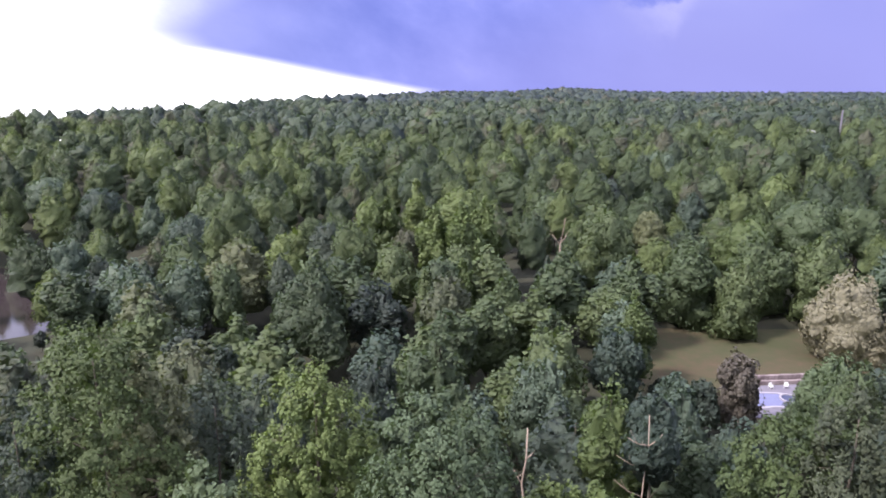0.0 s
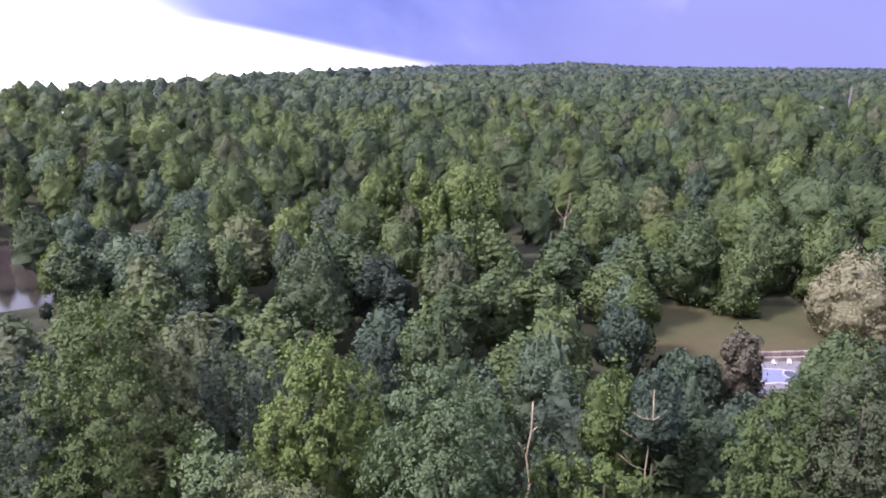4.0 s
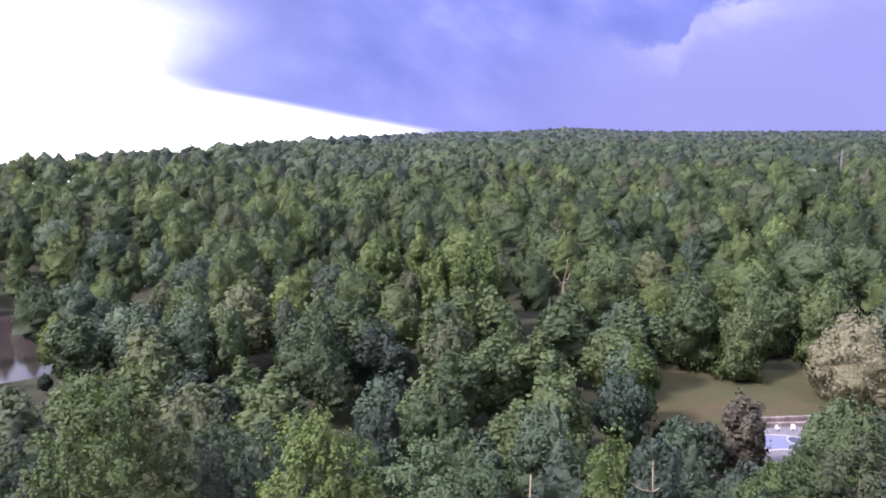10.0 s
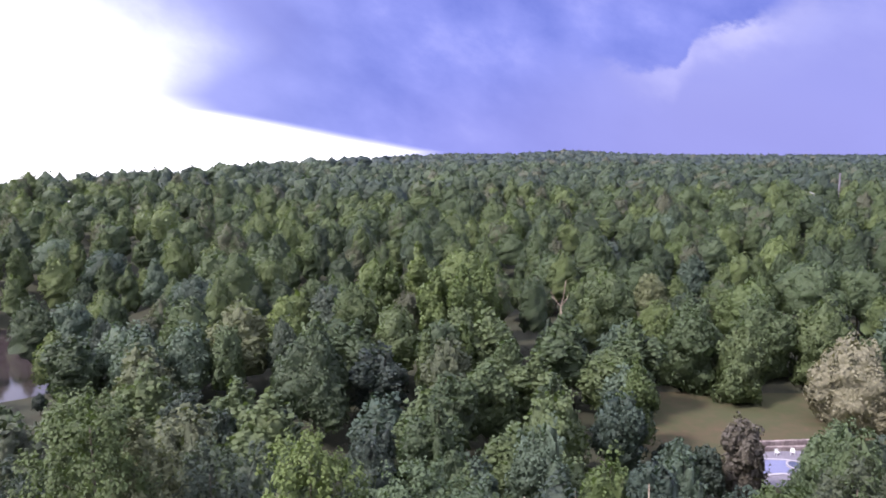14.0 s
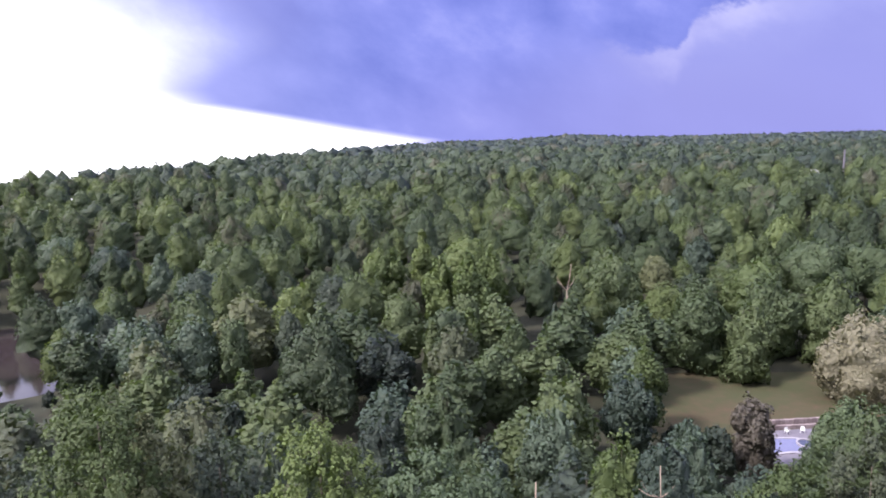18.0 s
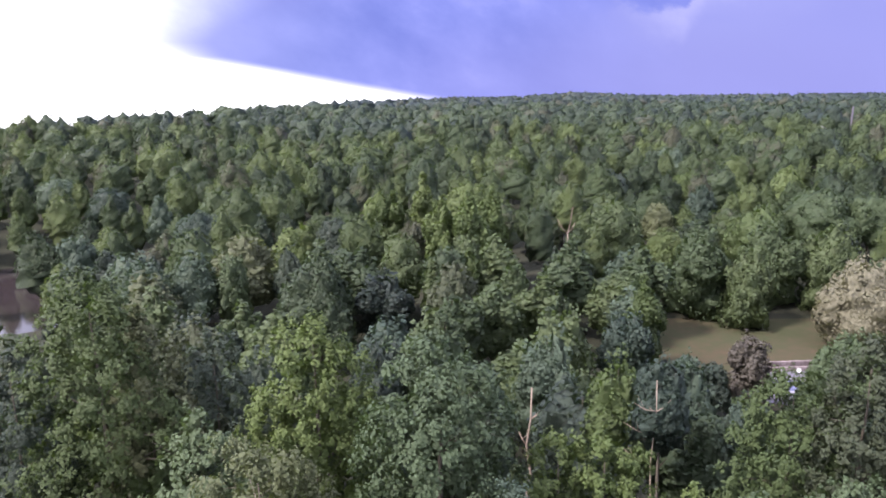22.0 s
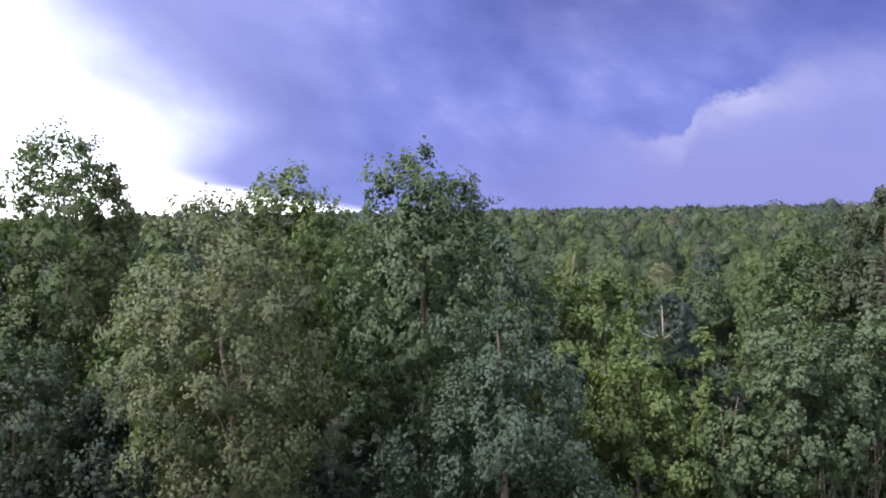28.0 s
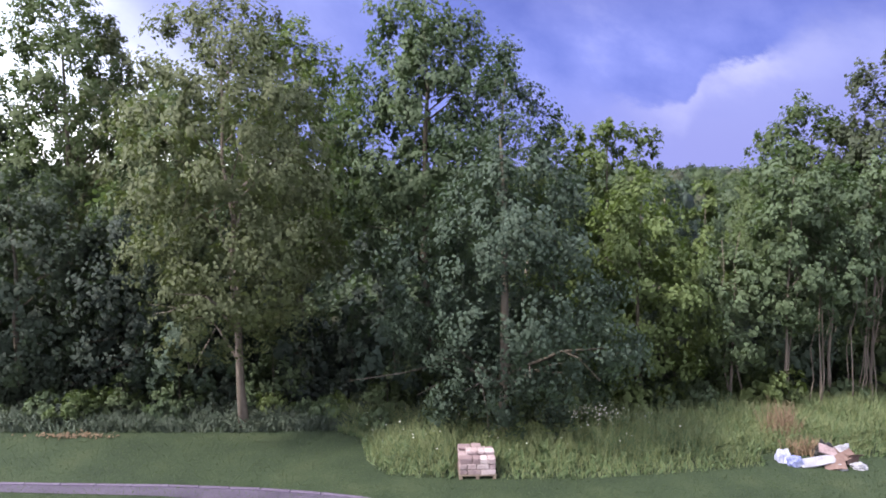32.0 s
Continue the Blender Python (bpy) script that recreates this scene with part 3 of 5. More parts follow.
edge_tree("olive_tree", "yellowish olive-green tree with a rounded top", 20, "lime", 19.4, 34.6, 12.8, 3.3, kind="broad", foot=0.12, trunk_r=0.22, clumps=110, per=260,
          clump=1.0, leaf=0.2, limbs=8)
edge_tree("grey_green_tree", "grey-green tree standing beside the oak", 21, "teal", -11.0, 29.4, 13.6, 3.0, kind="dome", foot=0.12, trunk_r=0.2, clumps=55, per=320,
          clump=1.1, leaf=0.22, limbs=6)
# dark-leaved left trees: their backlit shade is put into the leaf colour
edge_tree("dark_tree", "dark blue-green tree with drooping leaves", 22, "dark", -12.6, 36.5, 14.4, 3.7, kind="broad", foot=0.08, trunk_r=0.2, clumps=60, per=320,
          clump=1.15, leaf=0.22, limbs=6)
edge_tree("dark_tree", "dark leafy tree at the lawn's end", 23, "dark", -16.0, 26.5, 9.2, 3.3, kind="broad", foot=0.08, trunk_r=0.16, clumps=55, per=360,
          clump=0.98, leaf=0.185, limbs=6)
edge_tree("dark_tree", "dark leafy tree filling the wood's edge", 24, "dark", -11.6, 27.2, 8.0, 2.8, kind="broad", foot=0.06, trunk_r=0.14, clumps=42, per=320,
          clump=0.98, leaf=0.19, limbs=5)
edge_tree("dark_tree", "dark olive tree with a small ragged top", 26, "olive", -15.3, 34.0, 17.0, 2.2, kind="dome", foot=0.3, trunk_r=0.18, clumps=60, per=260, clump=0.85,
          leaf=0.19, limbs=6)
edge_tree("dark_tree", "dark green tree at the end of the wood's edge", 27, "dark", -22.6, 34.0, 14.6, 3.6, kind="broad", foot=0.1, trunk_r=0.2, clumps=80, per=260, clump=1.05,
          leaf=0.2, limbs=6)
for k, (x, y, z, r) in enumerate([(14.6, 26.6, 10.4, 1.7), (16.8, 27.4, 9.4, 1.8), (19.2, 28.6, 10.0, 2.0), (24.0, 30.2, 10.5, 2.0), (12.6, 26.8, 6.2, 1.5), (21.8, 29.5, 9.8, 2.1)]):
    edge_tree("slim_tree", "slim green tree with pale bare stems", 30 + k, "teal", x, y, z, r, kind="column", foot=0.34, trunk_r=0.08, clumps=32, per=270, clump=0.8,
              leaf=0.18, limbs=5, bark=PALE_BARK)


# ---- the valley: chosen trees ----
def mid_tree(name, label, seed, leaves, x, y, ztop, radius, kind="broad", **more):
    taken.append((x, y, radius))
    opts = dict(kind=kind, foot=0.2, trunk_r=0.22, clumps=46, per=int(90 * max(1.0, radius / 3.1) ** 2) if y < 75 else 80, clump=max(0.7, radius * 0.29), leaf=0.27 if y < 75 else 0.40, limbs=4, own_limbs=False, ragged=4, lumps=1.05)
    opts.update(more)
    return tagged(stand(tree(name, label, seed, leaves, top_at(x, y, ztop), radius, **opts), x, y), group="trees in the valley")


mid_tree("lime_tree", "bright green rounded tree beside a bare trunk", 41, "lime", 13.8, 50, 8.6, 3.0, "dome")
mid_tree("thin_grey_tree", "thin grey-green tree around a bare pale trunk", 42, "grey", 15.9, 45.6, 9.6, 2.4, "dome", foot=0.55, ragged=5, clumps=26, per=80)
mid_tree("olive_tree", "dark olive tree with a flat top", 43, "olive", -18.5, 48, 12.3, 4.0)
# the neighbours' shade is put into this tree's dark leaf colour
mid_tree("dark_tree", "dark tree in the shade of its neighbours", 44, "dark", -13.0, 47, 9.5, 3.6)
mid_tree("olive_tree", "olive tree with thin upright leaders", 45, "olive", -10.4, 42, 9.6, 2.8, "broad", ragged=2)
mid_tree("dark_tree", "dark green rounded valley tree", 46, "dark", -5.7, 58, 6.4, 3.4)
mid_tree("green_tree", "green valley tree with a pointed head", 47, "green", 0.4, 62, 8.4, 3.8, "cone")
mid_tree("grey_green_tree", "dull grey-green valley tree", 48, "grey", 3.2, 46, 9.0, 2.6)
mid_tree("grey_green_tree", "dull grey-green rounded valley tree", 49, "grey", 10.1, 62, 6.6, 3.8, "dome")
mid_tree("conical_tree", "small green conical valley tree", 50, "green", 15.1, 85, 3.7, 2.3, "cone")
mid_tree("plum_tree", "dark plum-brown leaved tree beside the paved lot", 51, "plum", 39.4, 83, -1.5, 3.3, "broad", foot=-0.05)
mid_tree("grey_green_tree", "low grey-green tree at the field's near side", 66, "grey", 30.0, 80, -4.2, 2.6, "dome")
mid_tree("dark_tree", "low dark tree at the field's near side", 67, "dark", 33.6, 80.5, -5.2, 2.3, "dome")
mid_tree("light_green_tree", "light green tree with a pale stem", 52, "green", 37.6, 58, 7.0, 4.2, "dome")
mid_tree("sycamore_tree", "pale tan-leaved sycamore with whitish limbs", 53, "tan", 68.0, 108, 1.8, 6.8, "dome", foot=-0.05, bark=PALE_BARK, clumps=60, per=150, clump=1.7, limbs=8)
mid_tree("twin_headed_tree", "big green tree with several pointed heads", 54, "green", -19.5, 101, 5.0, 7.0, "cone", clumps=75, per=80, clump=1.7, leaf=0.46)
mid_tree("pointed_tree", "yellow-green pointed tree beside the field", 55, "lime", 27.4, 90.6, 3.4, 3.2, "cone")
mid_tree("round_tree", "grey-green low rounded tree beside the field", 56, "grey", 24.4, 87, -0.5, 4.0, "dome")
mid_tree("field_tree", "full dark green tree at the field's edge", 57, "green", 47.5, 126, 5.2, 7.0, foot=-0.12, clumps=60, per=150, clump=1.5, leaf=0.46)
mid_tree("field_tree", "full green tree standing in the field", 58, "green", 54.2, 119, 1.8, 5.0, foot=-0.12, clumps=50, per=130, clump=1.25, leaf=0.46)
mid_tree("field_tree", "full green tree at the field's edge", 59, "green", 62.5, 130, 4.2, 6.6, foot=-0.10, clumps=56, per=140, clump=1.4, leaf=0.46)
mid_tree("field_tree", "tall green tree beside the sycamore", 60, "green", 73.0, 126, 4.7, 6.4, foot=-0.10, clumps=56, per=140, clump=1.4, leaf=0.46)
mid_tree("broad_tree", "broad dome-shaped green tree above the field", 62, "green", 34.3, 138, 7.3, 6.4, "dome", clumps=75, clump=1.7, leaf=0.46)
mid_tree("brown_tree", "thin brownish tree losing its leaves", 63, "olive", 47.0, 150, 5.0, 4.4, "broad", clumps=50, clump=1.4, leaf=0.42)
mid_tree("bright_tree", "bright green broad forest tree", 64, "lime", 66.8, 190, 6.4, 6.0, "dome", clumps=60, clump=1.7, leaf=0.46)
mid_tree("grey_green_tree", "grey-green pointed tree above the field", 65, "grey", 61.5, 165, 6.0, 5.0, "cone", clumps=60, clump=1.5, leaf=0.39)
for k, (x, y, z) in enumerate([(-0.9, 125, 10.2), (-4.6, 140, 12.2), (4.6, 124, 11.6), (-11.0, 140, 10.2), (9.0, 131, 11.0)]):
    mid_tree("tulip_poplar", "tall pointed light green tulip poplar", 90 + k, "lime", x, y, z, 3.6, "cone", clumps=60, clump=1.15, leaf=0.46)
mid_tree("light_green_tree", "light green tree overhanging the lot", 61, "green", 44.9, 66, 0.6, 3.3, "dome")
mid_tree("light_green_tree", "pale grey-green tree screening the pool", 81, "teal", 43, 69, 3.1, 4.4)
mid_tree("grey_green_tree", "grey-green rounded valley tree", 82, "grey", 48, 70, 0.8, 3.7, "dome")
mid_tree("small_green_tree", "small green tree on a thin pale stem", 83, "green", 23, 56, -2.4, 1.9, "dome", bark=PALE_BARK)
mid_tree("dark_tree", "dark full valley tree", 84, "dark", -8, 70, 1.3, 2.8)
mid_tree("grey_green_tree", "grey-green domed valley tree", 85, "grey", 4, 65, 0.9, 2.7, "dome")
mid_tree("dark_tree", "dark domed valley tree", 86, "dark", -32, 83, 1.6, 3.9, "dome")
mid_tree("dark_tree", "dark full valley tree", 87, "dark", -26, 78, 0.6, 3.2)
mid_tree("low_green_tree", "low green tree before the pool", 88, "green", 42, 73, -4.6, 3.0, "dome")
mid_tree("grey_green_tree", "low grey-green tree before the field", 89, "grey", 28, 75, -5.0, 3.2, "dome")


SHAPES = {"cone": "pointed", "broad": "full rounded", "dome": "broad domed"}
TONES = {"lime": "light green", "green": "green", "grey": "dull grey-green", "dark": "dark green", "olive": "olive-brown"}


def slope_trees(seed, rows):
    for k, (x, y, ztop, r, leaves, kind) in enumerate(rows):
        mid_tree("slope_tree", f"{TONES[leaves]} {SHAPES[kind]} tree on the forested slope", seed + k, leaves, x, y, ztop, r, kind, ragged=3 if kind == "dome" else 1,
                 clumps=60, per=int((34 if y < 240 else 16) * min(1.8, max(1.0, r / 5) ** 2)), leaf=0.46 if y < 240 else 0.62, clump=1.3, foot=0.22)


slope_trees(700, [
    (-40, 204, 7.3, 4.8, "lime", "cone"), (-17, 164, 5.5, 4.7, "lime", "cone"), (-4, 151, 6.4, 3.3, "lime", "cone"), (5, 161, 8.2, 5.9, "lime", "broad"),
    (23, 234, 10.4, 5.9, "lime", "cone"), (-8, 202, 7.8, 6.0, "grey", "dome"), (-36, 272, 8.6, 5.9, "lime", "cone"), (-27, 273, 9.3, 5.5, "lime", "cone"),
    (27, 193, 8.4, 4.8, "green", "cone"), (28, 163, 7.4, 6.6, "green", "dome"), (64, 140, 5.0, 6.2, "lime", "dome"), (82, 149, 6.8, 8.5, "green", "broad"),
    (45, 190, 7.3, 7.8, "dark", "dome"), (73, 183, 8.8, 6.5, "green", "dome"), (-47, 180, 6.9, 5.0, "green", "broad"), (-57, 169, 6.1, 5.9, "green", "dome")])
slope_trees(740, [
    (-72, 169, 3.6, 4.3, "grey", "cone"), (-56, 153, 3.2, 6.8, "grey", "broad"), (-30, 128, 3.2, 4.9, "lime", "cone"), (-41, 137, 1.2, 4.3, "olive", "dome"),
    (4, 111, 2.7, 2.8, "lime", "cone"), (-2, 110, 1.7, 2.2, "green", "cone"), (11, 107, 1.7, 3.7, "green", "cone"), (5, 128, 6.6, 6.2, "lime", "dome"),
    (-24, 146, 2.7, 5.0, "dark", "broad"), (-8, 117, 4.3, 4.7, "green", "broad"), (73, 227, 10.9, 7.1, "grey", "dome"), (51, 281, 13.5, 8.0, "lime", "dome"),
    (20, 264, 11.5, 7.9, "olive", "dome"), (-79, 265, 10.5, 6.9, "lime", "broad"), (-82, 219, 9.3, 6.6, "green", "dome"), (-92, 184, 4.2, 6.8, "grey", "broad")])
slope_trees(780, [
    (-111, 193, 6.8, 7.4, "grey", "broad"), (145, 271, 12.1, 10.2, "grey", "broad"), (122, 275, 12.7, 8.5, "green", "cone"), (173, 447, 19.3, 10.3, "olive", "dome"),
    (81, 307, 15.1, 8.9, "green", "cone"), (-48, 105, 2.8, 4.3, "grey", "broad"), (-62, 122, 0.9, 3.9, "dark", "broad"), (-42, 110, 3.0, 4.6, "grey", "broad"),
    (-75, 134, 1.6, 5.2, "grey", "broad"), (-2, 397, 17.7, 9.8, "green", "dome"), (-72, 332, 12.5, 7.9, "green", "cone"), (92, 147, 6.7, 6.5, "green", "dome"),
    (89, 179, 8.8, 6.0, "lime", "cone"), (75, 129, 3.0, 5.0, "dark", "broad")])


def dead_tree(label, seed, x, y, ztop, r, branches):
    rng = np.random.default_rng(seed)
    h = top_at(x, y, ztop)
    ob = tagged(new("dead_tree"), label, "dead tree")
    stem = [(rng.normal(0, 0.26) * (i > 0), rng.normal(0, 0.26) * (i > 0), -0.4 + (h + 0.4) * i / 8) for i in range(9)]
    part("trunk", mesh_of("trunk", *tube(stem, [r * (1 - 0.72 * i / 8) for i in range(9)], 8), DEAD_WOOD, True), ob)
    for k, (at_h, reach, turn, rise) in enumerate(branches):
        i = int(at_h * 8)
        s = np.array(stem[i])
        e = s + np.array([reach * math.cos(turn), reach * math.sin(turn), rise])
        m = (s + e) / 2 + np.array([0, 0, -0.12 * reach])
        limb = part("limb", mesh_of("limb", *tube([tuple(s), tuple(m), tuple(e)], [r * 0.42, r * 0.3, r * 0.12], 5), DEAD_WOOD, True), ob)
        tip = m + rng.normal(0, 0.3, 3) + np.array([0.2 * reach * math.cos(turn), 0, 0.35 * reach])
        part("twig", mesh_of("twig", *tube([tuple(m), tuple(tip)], [r * 0.22, r * 0.06], 4), DEAD_WOOD, True), limb)
    taken.append((x, y, 1.5))
    return stand(ob, x, y)


dead_tree("bare broken dead trunk with a forked top", 71, 5.5, 38.2, 10.4, 0.14, [(0.9, 0.6, 0.3, 0.5), (0.75, 0.5, 2.9, 0.9), (0.6, 0.5, 0.2, 0.8)])
dead_tree("tall dead trunk with twisted bare side limbs", 72, 14.9, 44.1, 8.2, 0.10, [(0.88, 1.5, 2.9, 0.5), (0.88, 1.1, 0.3, 0.7), (0.76, 2.2, 3.2, 1.0), (0.76, 1.5, 0.5, 0.9), (0.64, 2.0, 3.0, 1.2), (0.97, 0.7, 3.6, 0.5)])
dead_tree("pale bare dead tree among green crowns", 73, 22.6, 123, 7.6, 0.17, [(0.8, 2.0, 2.7, 2.6), (0.85, 1.8, 0.4, 2.4), (0.7, 1.6, 1.2, 2.2)])

# ---- the woods ----
KINDS = [("poplar_tree", "narrow pointed green forest tree", "green", "cone", 17, 3.3), ("forest_oak", "broad rounded dark green forest tree", "dark", "dome", 16, 4.4),
         ("forest_tree", "full green broadleaf forest tree", "green", "broad", 17, 3.9), ("poplar_tree", "tall pointed light green forest tree", "lime", "cone", 18.5, 3.2),
         ("grey_tree", "dull grey-green forest tree", "grey", "broad", 16, 3.8), ("forest_tree", "full dark green forest tree", "dark", "broad", 17, 3.7),
         ("forest_tree", "green rounded forest tree", "green", "dome", 15.5, 4.2), ("olive_tree", "dull olive-green forest tree", "olive", "broad", 16, 3.7)]


def forest_models(seed, tufts, leaf):
    return [tree(n, lab, seed + k, lv, h, r, kind=kd, foot=0.16, trunk_r=0.2, clumps=tufts, per=1, clump=1.12, leaf=leaf, limbs=3, ragged=4, lumps=1.1, own_limbs=False)
            for k, (n, lab, lv, kd, h, r) in enumerate(KINDS)]


NEAR, FAR = forest_models(200, 4200, 0.30), forest_models(220, 1700, 0.50)
used = set()
rng = np.random.default_rng(5)


def view_lid(x, y):
    """The height that tree tops keep under, so that the lot, the field, the lake and the far ridge stay in view."""
    u, lid = x / y, 99.0
    if 0.40 < u < 0.625 and y < 92:
        lid = min(lid, 30.2 - 44.6 * y / 91)
    if 0.30 < u < 0.42 and 60 < y < 100:
        lid = min(lid, 30.2 - 44.6 * y / 102)
    if -0.78 < u < -0.57 and y < 122:
        lid = min(lid, 30.2 - 45.6 * y / 131)
    if 0.512 < u < 0.56 and 240 < y < 330:
        lid = 29.5 - 14.5 * y / 330
    return min(lid, ramped(y, [(30, 8.0), (45, 7.5), (60, 5.0), (80, 3.0), (100, 4.0), (125, 9.5), (200, 12.5), (330, 21), (600, 24), (900, 38), (5000, 60)]))


def is_open(x, y):
    if math.hypot((x - CLEARING[0]) / 21, (y - CLEARING[1]) / 20) < 1 and not (x < 40 and y < 96):
        return True
    if -0.74 < x / y < -0.62 and 120 < y < 142:
        return True
    if math.hypot((x - 173) / 7, (y - 327) / 7) < 1:
        return True
    return math.hypot((x + 104) / 33, (y - 146) / 27) < 0.76 or math.hypot((x + 74) / 7, (y - 135) / 4) < 1


def spots(y0, y1, small, large, wide=0.74, pad=16):
    """Places for trees of mixed breadth, packed so that the crowns just touch."""
    out, cells, size = [], {}, large * 2
    tries = int(wide * (y1 ** 2 - y0 ** 2) / (small * large) * 1.9)
    for _ in range(tries):
        y = math.sqrt(rng.uniform(y0 ** 2, y1 ** 2))
        x = rng.uniform(-1, 1) * (wide * y + pad)
        r = small + (large - small) * rng.uniform() ** 1.6
        if is_open(x, y):
            continue
        cx, cy = int(x // size), int(y // size)
        near = (p for i in (-1, 0, 1) for j in (-1, 0, 1) for p in cells.get((cx + i, cy + j), ()))
        if any((x - a) ** 2 + (y - b) ** 2 < (0.97 * (r + q)) ** 2 for a, b, q in near):
            continue
        cells.setdefault((cx, cy), []).append((x, y, r))
        out.append((x, y, r))
    return out


count = 0
for x, y, r_crown in spots(36, 122, 3.0, 5.8):
    if any((x - a) ** 2 + (y - b) ** 2 < (0.62 * r + 1.1) ** 2 for a, b, r in taken):
        continue
    if y < 44 and -26 < x < 26:
        continue
    k = int(rng.choice(len(KINDS), p=[0.22, 0.08, 0.20, 0.14, 0.11, 0.07, 0.10, 0.08]))
    h = KINDS[k][4]
    want = min(rng.uniform(0.86, 1.12) * h, view_lid(x, y) + rng.uniform(-2.0, 1.0) - ground_z(x, y))
    if want < 3.0:
        if not x / y < -0.5:
            continue
        want = rng.uniform(2.5, 4.0)
    s = want / h
    girth = min(r_crown / KINDS[k][5] * 1.2, s * 1.3)
    m = Matrix.Translation((x, y, ground_z(x, y))) @ Matrix.Rotation(rng.uniform(0, 6.28), 4, "Z") @ Matrix.Diagonal((girth, girth, s, 1))
    ob = (NEAR if y < 66 else FAR)[k]
    if ob.name in used:
        ob = copy_thing(ob, m)
    else:
        used.add(ob.name)
        ob.matrix_basis = m
    tagged(ob, group="forest trees")
    count += 1


for ob in NEAR + FAR:
    if ob.name not in used:
        for o in (*ob.children, ob):
            bpy.data.objects.remove(o)


def woods(name, label, y0, y1, small, large, leaf, heads, tufts, grid, seed, wide=0.76, leafy="wood"):
    """A stretch of forest joined into one mesh: every tree with its own height, shape and clumps."""
    r = np.random.default_rng(seed)
    kinds = ["cone", "cone", "cone", "broad", "broad", "broad", "dome", "dome"]
    leaves, softs, others, cores, faces, tints, base = [], [], [], [], [], [], 0
    for x, y, rad in spots(y0, y1, small, large, wide):
        if any((x - a) ** 2 + (y - b) ** 2 < (0.7 * q + 0.42 * rad) ** 2 for a, b, q in taken if abs(y - b) < 14):
            continue
        z = ground_z(x, y)
        kind = kinds[int(r.integers(len(kinds)))]
        h = min((r.uniform(11.0, 18.5) if y1 < 340 else r.uniform(12.0, 16.5)) + 1.1 * min(rad - 3.5, 2.5), view_lid(x, y) + r.uniform(-4.5, 2.2) + 4.0 * noise.noise((x * 0.03, y * 0.03, 7)) - z)
        if h < 5:
            h = r.uniform(5, 8)
        rad *= 1.12
        quads, n, (v, f, m) = many_heads(r, kind, h * 0.22, h, rad, heads if kind != "dome" else heads + 1, tufts, leaf * (rad / (0.5 * (small + large))) ** 0.6, *grid, 0.4)
        leaves.append(quads + np.array([x, y, z]))
        softs.append(n)
        others.append(m)
        cores.append(v + np.array([x, y, z]))
        faces.append(f + base)
        base += len(v)
        tints.append(r.uniform())
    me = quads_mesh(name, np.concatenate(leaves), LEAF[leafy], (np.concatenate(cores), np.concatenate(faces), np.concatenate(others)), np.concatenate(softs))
    tint = me.attributes.new("tint", "FLOAT", "FACE")
    share = np.concatenate([np.repeat(tints, [len(q) // 4 for q in leaves]), np.repeat(tints, [len(f) for f in faces])])
    tint.data.foreach_set("value", share.astype(np.float32))
    return tagged(new(name, me), label, "forest", kind="stuff")


woods("valley_woods", "dense green mixed forest on the facing slope", 122, 205, 3.2, 6.4, 0.40, 2, 1300, (12, 9), 301)
woods("slope_woods", "dense green forest higher on the slope", 205, 335, 3.5, 6.6, 0.52, 1, 480, (10, 7), 302)
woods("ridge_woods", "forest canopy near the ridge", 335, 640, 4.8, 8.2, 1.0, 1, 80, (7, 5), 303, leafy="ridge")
woods("far_woods", "distant forest canopy up to the skyline", 640, 1500, 9.0, 15.0, 1.7, 1, 14, (6, 4), 304, wide=0.8, leafy="hazy")


# ---- field, lake and pool ----
def patch(name, rim, lift, mat, label, category, cells=2.0, flat=None):
    """A sheet that lies on the ground inside a closed rim."""
    bm = bmesh.new()
    bm.faces.new([bm.verts.new((x, y, 0)) for x, y in rim])
    bmesh.ops.triangulate(bm, faces=bm.faces[:])
    long = [e for e in bm.edges if e.calc_length() > cells * 3]
    bmesh.ops.subdivide_edges(bm, edges=long, cuts=5, use_grid_fill=True)
    for v in bm.verts:
        v.co.z = (ground_z(v.co.x, v.co.y) if flat is None else flat) + lift
    bmesh.ops.recalc_face_normals(bm, faces=bm.faces[:])
    me = bpy.data.meshes.new(name)
    bm.to_mesh(me)
    bm.free()
    if me.polygons and me.polygons[0].normal.z < 0:
        me.flip_normals()
    me.materials.append(mat)
    return tagged(new(name, me), label, category, kind="structure")


def ring(cx, cy, rx, ry, n=28, wob=0.0, seed=1):
    r = random.Random(seed)
    return [(cx + rx * math.cos(6.2832 * i / n) * (1 + r.uniform(-wob, wob)), cy + ry * math.sin(6.2832 * i / n) * (1 + r.uniform(-wob, wob))) for i in range(n)]


def water_material(name, tint, rough=0.06):
    m, g = material(name)
    at = g.n("ShaderNodeTexCoord").outputs["Object"]
    w = g.noise(at, 1.4, 3).outputs[0]
    bm = g.n("ShaderNodeBump", {"Strength": 0.10, "Distance": 0.05, "Height": w})
    p = g.n("ShaderNodeBsdfPrincipled", {"Base Color": g.mix(w, tuple(0.7 * c for c in tint) + (1,), tint + (1,)), "Roughness": rough, "Normal": bm.outputs[0]})
    g.t.links.new(p.outputs[0], g.n("ShaderNodeOutputMaterial").inputs[0])
    return m


